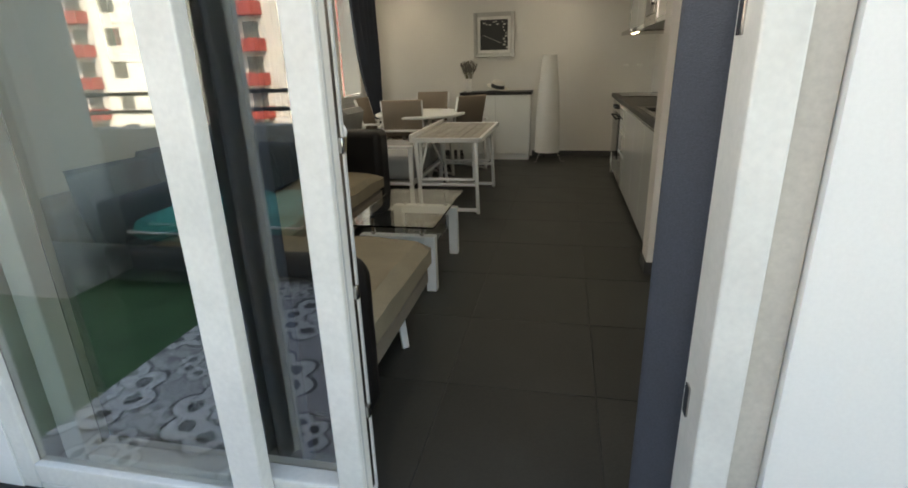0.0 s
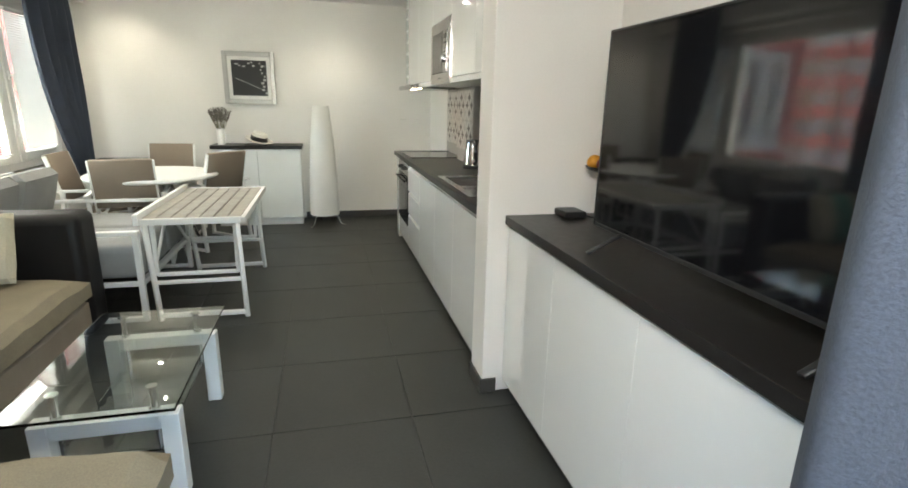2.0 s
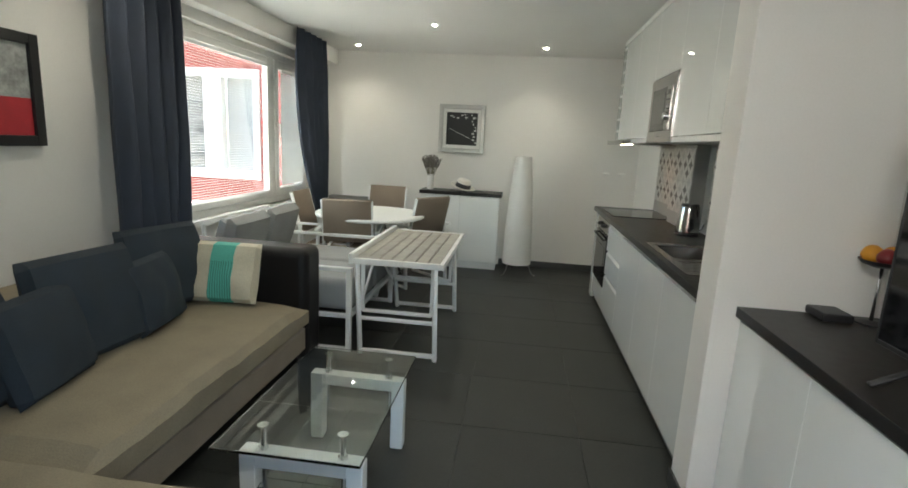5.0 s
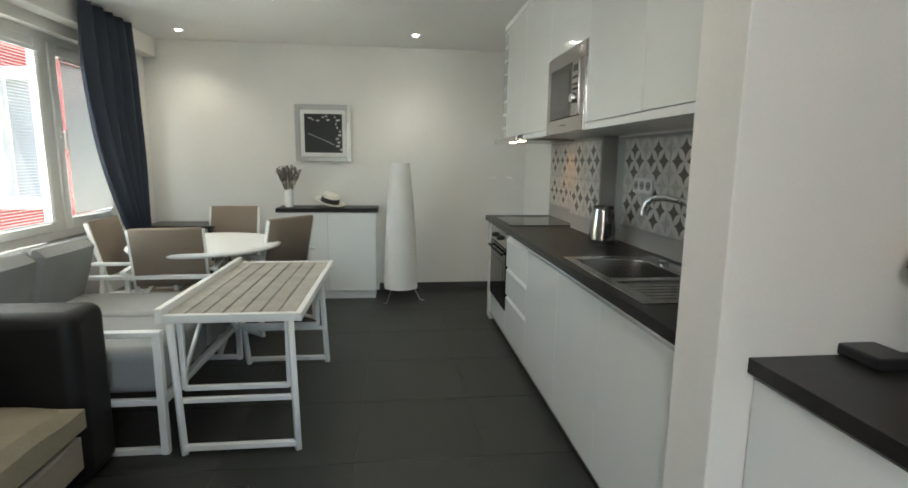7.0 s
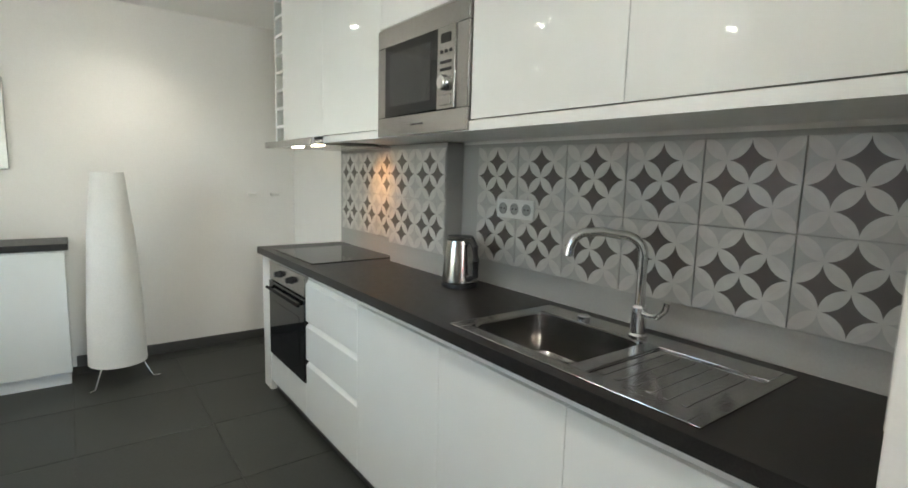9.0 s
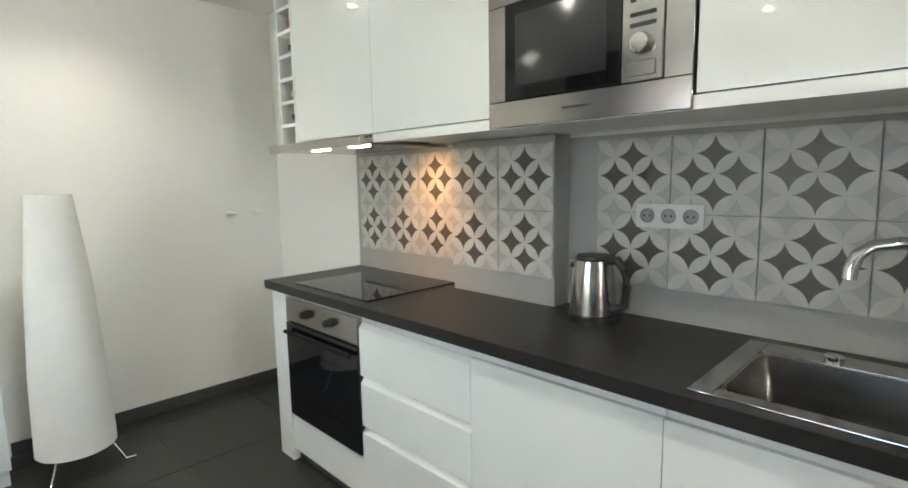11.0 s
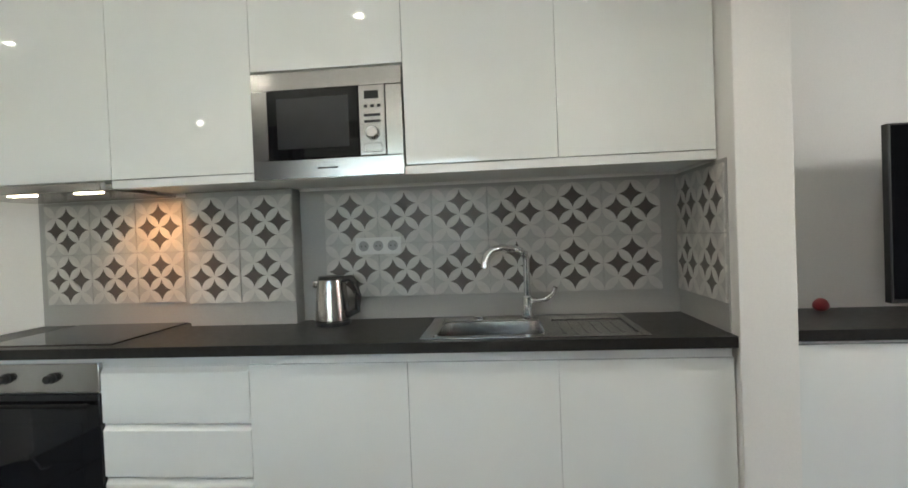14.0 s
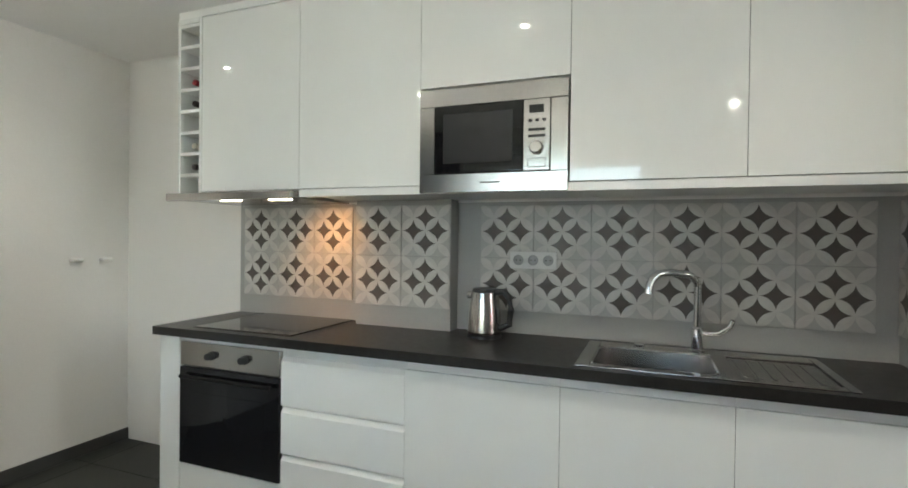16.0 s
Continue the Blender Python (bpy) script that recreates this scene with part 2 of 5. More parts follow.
def solid(name, bm, material, label="", category="", kind="", group="", smooth=True):
    """A thing of one mesh, or a piece of the setting."""
    return tagged(new(name, finish(name, bm, material, smooth)), label, category, group, kind)


# ---- the room ----
XL, XR, YS, YN, H = -2.92, 0.815, 3.06, 9.27, 2.47

solid("floor", boxes((XL - 0.25, XR + 0.2, YS - 0.2, YN + 0.2, -0.15, -0.006)), GROUT, "dark grey grout bed under large stone tiles", "floor", "structure")
solid("ceiling", boxes((XL - 0.25, XR + 0.2, YS - 0.2, YN + 0.2, H, H + 0.15)), CEIL, "plain white painted plaster ceiling", "ceiling", "structure")
solid("wall_north", boxes((XL - 0.25, XR + 0.2, YN, YN + 0.2, 0, H)), WALL, "smooth white painted plaster wall", "wall", "structure")
solid("wall_east", boxes((XR, XR + 0.2, YS, YN, 0, H)), WALL, "smooth white painted plaster wall", "wall", "structure")
WY0, WY1, WZ0, WZ1 = 5.95, 8.75, 0.77, 2.22
solid("wall_west", boxes((XL - 0.25, XL, YS, WY0, 0, H), (XL - 0.25, XL, WY1, YN, 0, H), (XL - 0.25, XL, WY0, WY1, 0, WZ0), (XL - 0.25, XL, WY0, WY1, WZ1, H)), WALL, "white painted wall round a wide window", "wall", "structure")
DX0, DX1, DZ = -2.0, 0.16, 2.15
solid("wall_south", boxes((XL - 0.25, DX0, YS - 0.2, YS, 0, H), (DX1, XR + 0.2, YS - 0.2, YS, 0, H), (DX0, DX1, YS - 0.2, YS, DZ, H)), WALL, "white painted wall round the balcony door", "wall", "structure")
PY0, PY1, PX = 5.0, 5.19, 0.235
solid("wall_partition", boxes((PX, XR, PY0, PY1, 0, H), bevel=0.004), WALL, "short white partition between kitchen and living room", "wall", "structure")

# backsplash boards, flush with the pillar that stands out of the kitchen wall
solid("backsplash", boxes((XR - 0.006, XR - 0.001, PY1 + 0.001, 8.32, 0.9, 1.52)), BACKSPLASH, "grey painted backsplash behind the worktop", "backsplash", "structure")
CX, CY0, CY1 = 0.714, 6.95, 7.47
solid("wall_column", boxes((CX, XR - 0.007, CY0, CY1, 0.9, 1.53)), BACKSPLASH, "grey boxed column standing out of the kitchen wall", "column", "structure")
solid("partition_backsplash", boxes((PX + 0.06, XR - 0.007, PY1 + 0.001, PY1 + 0.006, 0.9, 1.52)), BACKSPLASH, "grey painted side of the sink niche", "backsplash", "structure")


def skirting(x0, x1, y0, y1):
    solid("baseboard", boxes((x0, x1, y0, y1, 0, 0.075), bevel=0.002, seg=1), SKIRT, "dark grey tile skirting along the wall", "skirting", "structure")


skirting(-0.72, XR - 0.001, YN - 0.012, YN - 0.001)
skirting(XL + 0.001, -1.7, YN - 0.012, YN - 0.001)
skirting(PX - 0.012, PX - 0.001, PY0 - 0.012, PY1)
skirting(PX - 0.012, PX + 0.07, PY0 - 0.013, PY0 - 0.001)
skirting(XL + 0.001, XL + 0.012, YS, YN - 0.013)

# ---- window ----


def sash(parent, x, y0, y1, z0, z1, w=0.07, depth=0.06, name="sash"):
    s = part(name, boxes((x - depth / 2, x + depth / 2, y0, y0 + w, z0, z1), (x - depth / 2, x + depth / 2, y1 - w, y1, z0, z1),
                         (x - depth / 2, x + depth / 2, y0 + w, y1 - w, z0, z0 + w), (x - depth / 2, x + depth / 2, y0 + w, y1 - w, z1 - w, z1), bevel=0.006), PVC, parent)
    p = part("pane", boxes((x - 0.006, x + 0.006, y0 + w, y1 - w, z0 + w, z1 - w)), PANE, s, "clear window glass", smooth=False)
    p.visible_shadow = False
    return s


win = thing("window_1", (XL - 0.1, 7.15, WZ0), "wide white plastic window with venetian blind", "window")
win["kind"] = "structure"
part("window_frame", boxes((XL - 0.15, XL - 0.07, WY0, WY0 + 0.06, WZ0, WZ1), (XL - 0.15, XL - 0.07, WY1 - 0.06, WY1, WZ0, WZ1), (XL - 0.15, XL - 0.07, WY0 + 0.06, WY1 - 0.06, WZ1 - 0.06, WZ1),
                           (XL - 0.15, XL - 0.07, WY0 + 0.06, WY1 - 0.06, WZ0, WZ0 + 0.06), (XL - 0.15, XL - 0.07, 7.89, 7.98, WZ0 + 0.06, WZ1 - 0.06), bevel=0.005), PVC, win)
sash(win, XL - 0.09, WY0 + 0.062, 7.888, WZ0 + 0.062, WZ1 - 0.062, 0.06)
s2 = sash(win, XL - 0.09, 7.982, WY1 - 0.062, WZ0 + 0.062, WZ1 - 0.062, 0.08)
part("handle", boxes((XL - 0.058, XL - 0.045, 8.005, 8.03, 1.5, 1.57), (XL - 0.046, XL - 0.02, 8.01, 8.025, 1.53, 1.545), (XL - 0.03, XL - 0.015, 8.007, 8.028, 1.42, 1.55), bevel=0.003), PVC, s2, "white lever handle")
part("window_sill", boxes((XL - 0.07, XL + 0.06, WY0 - 0.05, WY1 + 0.05, WZ0 - 0.03, WZ0), bevel=0.008), WHITE, win)


def blind(y0, y1, z0, z1, tilt, half=0.006, name="venetian_blind"):
    th = thing(name, (XL - 0.04, (y0 + y1) / 2, z1), "white aluminium venetian blind with open slats", "blind", "window blinds")
    part("headrail", boxes((XL - 0.052, XL - 0.028, y0, y1, z1 - 0.025, z1), bevel=0.003), WHITE, th)
    bm = bmesh.new()
    z = z1 - 0.04
    while z > z0 + 0.02:
        t = bmesh.new()
        box(t, -half, half, y0, y1, -0.0003, 0.0003)
        moved(t, Matrix.Translation((XL - 0.04, 0, z)) @ Matrix.Rotation(radians(tilt), 4, "Y"))
        merge(bm, t)
        z -= 0.02
    ob = part("slats", bm, WHITE, th, smooth=False)
    ob["kind"] = "stuff"
    part("bottom_rail", boxes((XL - 0.05, XL - 0.03, y0, y1, z0, z0 + 0.012), bevel=0.003), WHITE, th)
    return th


blind(WY0 + 0.13, 7.825, WZ0 + 0.13, WZ1 - 0.13, 2)
blind(8.068, WY1 - 0.15, WZ0 + 0.15, WZ1 - 0.15, 62, 0.0115)
solid("curtain_box", boxes((XL + 0.001, XL + 0.13, 5.3, YN - 0.02, 2.3, H - 0.001), bevel=0.004), WALL, "white boxed-in curtain rail under the ceiling", "curtain box", "structure")

# ---- balcony door ----
door = thing("door_1", (-0.9, YS - 0.1, 0), "white plastic sliding balcony door standing half open", "door")
door["kind"] = "structure"
FY = YS - 0.1
part("door_frame", boxes((DX1 - 0.15, DX1 - 0.07, FY - 0.098, FY + 0.05, 0, DZ), (DX0, DX0 + 0.07, FY - 0.098, FY + 0.05, 0, DZ), (DX0 + 0.07, DX1 - 0.15, FY - 0.098, FY + 0.05, DZ - 0.07, DZ),
                         (DX0 + 0.07, DX1 - 0.15, FY - 0.098, FY + 0.05, 0, 0.025), (-1.21, -1.11, FY - 0.098, FY - 0.045, 0.025, DZ - 0.07), bevel=0.006), DOOR_PVC, door)
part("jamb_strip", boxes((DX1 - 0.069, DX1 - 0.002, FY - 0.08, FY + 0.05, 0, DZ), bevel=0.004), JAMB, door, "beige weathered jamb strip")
part("fixed_pane", boxes((DX0 + 0.07, -1.21, FY - 0.075, FY - 0.065, 0.09, DZ - 0.07)), COATED, door, "clear glass, mirroring the balcony", smooth=False).visible_shadow = False
part("fixed_rail", boxes((DX0 + 0.07, -1.21, FY - 0.098, FY - 0.045, 0.026, 0.1), bevel=0.005), DOOR_PVC, door)
leaf = part("sliding_leaf", boxes((-0.905, -0.825, FY - 0.04, FY + 0.062, 0.03, DZ - 0.075), (-1.86, -1.77, FY - 0.04, FY + 0.062, 0.03, DZ - 0.075), (-1.77, -0.905, FY - 0.04, FY + 0.062, 0.03, 0.12),
                                  (-1.77, -0.905, FY - 0.04, FY + 0.062, DZ - 0.165, DZ - 0.075), bevel=0.007), DOOR_PVC, door)
part("pane", boxes((-1.77, -0.905, FY + 0.02, FY + 0.03, 0.12, DZ - 0.165)), COATED, leaf, "clear glass, mirroring the balcony", smooth=False).visible_shadow = False
bm = lathe(bmesh.new(), [(0.009, 0), (0.009, 0.014), (0.018, 0.018), (0.021, 0.026), (0.017, 0.034), (0.006, 0.037)], n=24)
part("knob", moved(bm, Matrix.Translation((-0.85, FY + 0.062, 1.125)) @ Matrix.Rotation(radians(-90), 4, "X")), PVC, leaf, "round white plastic knob")
part("lock_strip", boxes((-0.8262, -0.8235, FY + 0.018, FY + 0.034, 0.08, DZ - 0.12)), STEEL, leaf, "narrow steel lock strip", smooth=False)
for y in (FY - 0.022, FY + 0.05):
    part("gasket", boxes((-0.8262, -0.823, y, y + 0.006, 0.05, DZ - 0.09)), GREY_SEAL, leaf, "grey rubber gasket", smooth=False)
for z in (0.35, 0.72, 1.1, 1.5, 1.9):
    part("lock_stud", boxes((-0.826, -0.812, FY + 0.018, FY + 0.036, z - 0.02, z + 0.02), bevel=0.004), STEEL, leaf, "small steel locking stud")
for z in (0.5, 1.35):
    part("striker", boxes((DX1 - 0.156, DX1 - 0.149, FY - 0.01, FY + 0.02, z - 0.04, z + 0.04), bevel=0.002), STEEL, door, "small steel striker plate")

# ---- curtains ----


def curtain(name, x0, y0, x1, y1, z0, z1, folds, amp, label, pinch=0.0, pinch_z=1.2, sag=0.0):
    """A hanging cloth from (x0, y0) to (x1, y1) in plan, with folds; pinched towards its end low down."""
    bm = bmesh.new()
    a, b = Vector((x0, y0, 0)), Vector((x1, y1, 0))
    d = (b - a).normalized()
    nrm = Vector((-d.y, d.x, 0))
    nu, nz = folds * 12, 30
    rows = []
    for k in range(nz + 1):
        z = z1 + (z0 - z1) * k / nz
        row = []
        f = max(0, min(1, (z1 - z) / (z1 - pinch_z)))
        for i in range(nu + 1):
            u = i / nu
            w = u + pinch * f ** 2.6 * (1 - u)
            fade = 0.5 + 0.5 * min(1, (z1 - z) / 0.4)
            off = amp * fade * (math.sin(u * folds * 2 * math.pi + 0.5 * noise.noise((u * 4, z * 0.8, folds))) + 0.5 * noise.noise((u * 6, z * 1.3, 3.1)))
            row.append(bm.verts.new(a + d * (b - a).length * w + nrm * off + Vector((0, 0, z - sag * f * (1 - u)))))
        rows.append(row)
    for r, q in zip(rows, rows[1:]):
        for i in range(nu):
            bm.faces.new((r[i], r[i + 1], q[i + 1], q[i]))
    ob = solid(name, bm, CURTAIN, label, "curtain", group="blue curtains")
    m = ob.modifiers.new("thickness", "SOLIDIFY")
    m.thickness = 0.004
    return ob


curtain("curtain", -2.72, 5.60, -2.72, 6.18, 0.66, 2.455, 5, 0.045, "dark blue fabric curtain hanging beside the window")
curtain("curtain", -2.72, 7.93, -2.72, 8.66, 0.60, 2.455, 5, 0.045, "dark blue fabric curtain gathered aside in the corner", pinch=0.78, pinch_z=0.60)

def curtain_along(plan, z0, z1, label):
    """A hanging cloth along a bent line in plan, softened between its corners."""
    pts = [Vector((x, y, 0)) for x, y in plan]
    line = []
    for k in range(len(pts) - 1):
        a, b, c, d = pts[max(k - 1, 0)], pts[k], pts[k + 1], pts[min(k + 2, len(pts) - 1)]
        for h in range(8):
            t = h / 8
            line.append(0.5 * (2 * b + (c - a) * t + (2 * a - 5 * b + 4 * c - d) * t * t + (3 * b - a - 3 * c + d) * t ** 3))
    line.append(pts[-1])
    bm = bmesh.new()
    rows = []
    for k in range(37):
        z = z0 + (z1 - z0) * k / 36
        rows.append([bm.verts.new((p.x + 0.012 * noise.noise((n * 0.07, z * 0.9, 1.3)), p.y + 0.009 * noise.noise((n * 0.07, z * 1.1, 7.7)), z)) for n, p in enumerate(line)])
    for r, q in zip(rows, rows[1:]):
        for i in range(len(line) - 1):
            bm.faces.new((r[i], r[i + 1], q[i + 1], q[i]))
    ob = solid("curtain", bm, SLATE, label, "curtain", group="blue curtains")
    ob.modifiers.new("thickness", "SOLIDIFY").thickness = 0.004
    return ob


curtain_along(((0.05, 3.19), (-0.02, 3.165), (-0.062, 3.13), (-0.072, 3.10), (-0.02, 3.06), (0.03, 3.035), (0.045, 3.06), (0.055, 3.13), (0.12, 3.07), (0.19, 3.14), (0.26, 3.08), (0.33, 3.16), (0.42, 3.11)), 0.02, 2.4,
              "slate-blue heavy curtain drawn aside by the balcony door")
curtain("curtain", -1.43, 3.14, -1.10, 3.14, 0.02, 2.4, 4, 0.035, "dark blue fabric curtain behind the sliding door")

# ---- kitchen ----
KX = 0.27


def front(parent, name, y0, y1, z0, z1, x=KX, material=GLOSS, label="", gap=0.001):
    return part(name, boxes((x, x + 0.019, y0 + gap, y1 - gap, z0 + gap, z1 - gap), bevel=0.0012, seg=2), material, parent, label)


def base_unit(y0, y1, name, label):
    u = thing(name, (KX + 0.25, (y0 + y1) / 2, 0), label, "cabinet", "kitchen base cabinets")
    part("body", boxes((KX + 0.02, XR - 0.01, y0 + 0.001, y1 - 0.001, 0.066, 0.70)), WHITE, u, smooth=False)
    part("rail", boxes((KX + 0.02, KX + 0.036, y0 + 0.001, y1 - 0.001, 0.701, 0.858)), WHITE, u, smooth=False)
    # plinth coloured dark for the shadow under the doors
    part("plinth", boxes((KX + 0.03, KX + 0.046, y0, y1, 0, 0.062)), SKIRT, u, smooth=False)
    return u


Y0, Y1, Y2, Y3, Y4, Y5 = 8.17, 7.572, 6.965, 6.352, 5.80, PY1 + 0.004
side = solid("end_panel", boxes((KX - 0.005, XR - 0.001, Y0 + 0.002, 8.30, 0, 0.858), bevel=0.002), GLOSS, "white glossy end panel of the kitchen run", "panel")
u = base_unit(Y2, Y1, "drawer_unit", "white glossy unit with three handleless drawers")
for z0, z1 in ((0.6, 0.815), (0.388, 0.588), (0.065, 0.376)):
    bm = bmesh.new()
    prof = ((KX, z0), (KX, z1 - 0.021), (KX + 0.002, z1 - 0.018), (KX + 0.016, z1), (KX + 0.019, z1), (KX + 0.019, z0))
    ends = [[bm.verts.new((x, y, z)) for x, z in prof] for y in (Y2 + 0.001, Y1 - 0.001)]
    for k in range(len(prof)):
        bm.faces.new((ends[0][k], ends[0][(k + 1) % len(prof)], ends[1][(k + 1) % len(prof)], ends[1][k]))
    bm.faces.new(ends[0])
    bm.faces.new(ends[1][::-1])
    part("drawer", bm, GLOSS, u, smooth=False)
for a, b in ((Y3, Y2), (Y4, Y3), (Y5, Y4)):
    u = base_unit(a, b, "base_cabinet", "white glossy base cabinet with a handleless door")
    front(u, "door", a, b, 0.065, 0.82)
oven = thing("oven", (KX + 0.25, (Y0 + Y1) / 2, 0), "built-in steel and black glass oven under the hob", "oven")
part("body", boxes((KX + 0.02, XR - 0.01, Y1 + 0.002, Y0 - 0.002, 0.09, 0.855)), WHITE, oven, smooth=False)
part("control_panel", boxes((KX - 0.004, KX + 0.019, Y1 + 0.003, Y0 - 0.003, 0.722, 0.835), bevel=0.003), STEEL, oven)
od = part("oven_door", boxes((KX - 0.008, KX + 0.019, Y1 + 0.003, Y0 - 0.003, 0.252, 0.716), bevel=0.004), BLACK_GLASS, oven)
part("window", boxes((KX - 0.0095, KX - 0.0078, Y1 + 0.08, Y0 - 0.08, 0.33, 0.6), bevel=0.0005, seg=1), BLACK_GLASS, od)
bm = bmesh.new()
tube(bm, [(KX - 0.03, Y1 + 0.03, 0.675), (KX - 0.03, Y0 - 0.03, 0.675)], 0.009)
for y in (Y1 + 0.06, Y0 - 0.06):
    tube(bm, [(KX - 0.006, y, 0.675), (KX - 0.03, y, 0.675)], 0.007)
part("handle", bm, MATT_BLACK, od, "black bar handle")
for y in (Y1 + 0.2, Y0 - 0.2):
    bm = lathe(bmesh.new(), [(0.021, 0), (0.021, 0.008), (0.017, 0.012), (0.016, 0.03), (0.013, 0.033)], n=24)
    moved(bm, Matrix.Translation((KX - 0.004, y, 0.78)) @ Matrix.Rotation(radians(-90), 4, "Y"))
    part("knob", bm, BLACK, oven, "round black control knob")
front(oven, "lower_panel", Y1, Y0, 0.065, 0.248)
# dark colour stands for the shadow beneath the oven panel
part("plinth", boxes((KX + 0.03, KX + 0.046, Y1, Y0, 0, 0.062)), SKIRT, oven, smooth=False)

SX0, SX1, SY0, SY1 = 0.275, 0.745, 5.47, 6.305  # sink cut-out


def slab_with_hole(x0, x1, y0, y1, z0, z1, hx0, hx1, hy0, hy1):
    bm = bmesh.new()
    rings = {}
    for z in (z0, z1):
        rings[z] = [[bm.verts.new((x, y, z)) for x, y in ((a, c), (b, c), (b, d), (a, d))] for a, b, c, d in ((x0, x1, y0, y1), (hx0, hx1, hy0, hy1))]
        o, h = rings[z]
        for k in range(4):
            bm.faces.new((o[k], o[(k + 1) % 4], h[(k + 1) % 4], h[k]))
    for r in (0, 1):
        for k in range(4):
            bm.faces.new((rings[z0][r][k], rings[z0][r][(k + 1) % 4], rings[z1][r][(k + 1) % 4], rings[z1][r][k]))
    return bm


solid("worktop", slab_with_hole(0.238, XR - 0.008, Y5, 8.32, 0.86, 0.9, SX0 + 0.02, SX1 - 0.02, SY0 + 0.02, SY1 - 0.02), TOP,
      "dark grey-brown laminate worktop along the kitchen run", "worktop", smooth=False)
hob = thing("hob", (0.55, 7.82, 0.9), "black glass induction hob set in the worktop", "hob")
part("plate", boxes((0.29, 0.785, 7.535, 8.10, 0.9005, 0.907), bevel=0.003), BLACK_GLASS, hob)
for x in (0.286, 0.7855):
    part("rim", boxes((x, x + 0.0035, 7.53, 8.105, 0.9005, 0.905)), STEEL, hob, "thin steel rim", smooth=False)

# upper cabinets
UX = 0.367
U = (8.15, 7.562, 6.955, 6.345, 5.765, PY1 + 0.006)


def wall_unit(y0, y1, zs, name="wall_cabinet", label="white glossy wall cabinet with a handleless door"):
    th = thing(name, (0.6, (y0 + y1) / 2, 1.55), label, "cabinet", "kitchen wall cabinets")
    part("body", boxes((UX + 0.02, XR - 0.009, y0 + 0.001, y1 - 0.001, zs[0] + 0.002, 2.43)), WHITE, th, smooth=False)
    front(th, "door", y0, y1, zs[0], 2.425, x=UX)
    return th


for i in (0, 1, 3, 4):
    wall_unit(U[i + 1], U[i], (1.56,))
wall_unit(U[3], U[2], (1.955,), label="white glossy wall cabinet above the microwave")
solid("cornice", boxes((UX + 0.004, XR - 0.009, U[5], 8.31, 2.432, H - 0.002)), WHITE, "white filler strip above the wall cabinets", "trim", "structure")
solid("light_rail", boxes((UX - 0.001, UX + 0.06, U[5], U[1] - 0.002, 1.525, 1.557), (UX + 0.06, XR - 0.01, U[5], U[1] - 0.002, 1.535, 1.557)), WHITE, "white rail and base board under the wall cabinets", "trim", "structure")

rack = thing("wine_rack", (0.6, 8.23, 1.53), "narrow white open wine rack with eight cells", "wine rack")
part("back", boxes((0.75, XR - 0.009, 8.152, 8.312, 1.53, 2.43)), WHITE, rack, smooth=False)
part("side", boxes((UX, 0.75, 8.152, 8.17, 1.53, 2.43), bevel=0.001, seg=1), GLOSS, rack)
part("side", boxes((UX, 0.75, 8.294, 8.312, 1.53, 2.43), bevel=0.001, seg=1), GLOSS, rack)
for i in range(9):
    z = 1.53 + i * 0.107
    part("shelf", boxes((UX + 0.001, 0.75, 8.171, 8.293, z, z + 0.016)), WHITE, rack, smooth=False)
part("top_panel", boxes((UX, 0.75, 8.171, 8.293, 2.404, 2.43)), GLOSS, rack, smooth=False)

hood = thing("cooker_hood", (0.55, 7.86, 1.5), "slide-out steel cooker hood under the wall cabinets", "cooker hood")
part("front_lip", boxes((UX - 0.07, UX - 0.045, U[1] - 0.01, 8.31, 1.512, 1.548), bevel=0.003), STEEL, hood)
part("body", boxes((UX - 0.045, XR - 0.04, U[1] - 0.005, 8.30, 1.518, 1.528), bevel=0.001, seg=1), STEEL, hood)
part("filter", boxes((UX + 0.06, XR - 0.1, U[1] + 0.05, 8.1, 1.529, 1.558)), STEEL, hood)

HOOD_GLOW = glow("hood_lamp_glow", (1, 0.85, 0.62), 2.6)
for y in (7.68, 7.98):
    part("lamp", boxes((UX + 0.005, UX + 0.035, y - 0.055, y + 0.055, 1.513, 1.5175)), HOOD_GLOW, hood, "small warm hood lamp", smooth=False)
hl = new("hood_light", bpy.data.lights.new("hood_light", "SPOT"))
hl.data.energy, hl.data.color, hl.data.spot_size, hl.data.shadow_soft_size = 0.95, (1, 0.47, 0.17), radians(110), 0.03
hl.data.spot_blend = 1.0
hl.matrix_world = look((UX + 0.15, 7.66, 1.505), (XR, 7.62, 1.2))

mw = thing("microwave", (0.55, 6.65, 1.56), "built-in steel microwave with a black glass door", "microwave")
A, B, Z0, Z1 = U[3] + 0.004, U[2] - 0.004, 1.527, 1.945
part("housing", boxes((UX + 0.021, XR - 0.03, A + 0.02, B - 0.02, 1.56, 1.94)), BLACK, mw, smooth=False)
part("trim_frame", boxes((UX - 0.012, UX + 0.02, A, B, Z1 - 0.072, Z1), (UX - 0.012, UX + 0.02, A, B, Z0, Z0 + 0.075), (UX - 0.012, UX + 0.02, A, A + 0.065, Z0 + 0.075, Z1 - 0.072), (UX - 0.012, UX + 0.02, B - 0.065, B, Z0 + 0.075, Z1 - 0.072), bevel=0.002, seg=1), STEEL, mw)
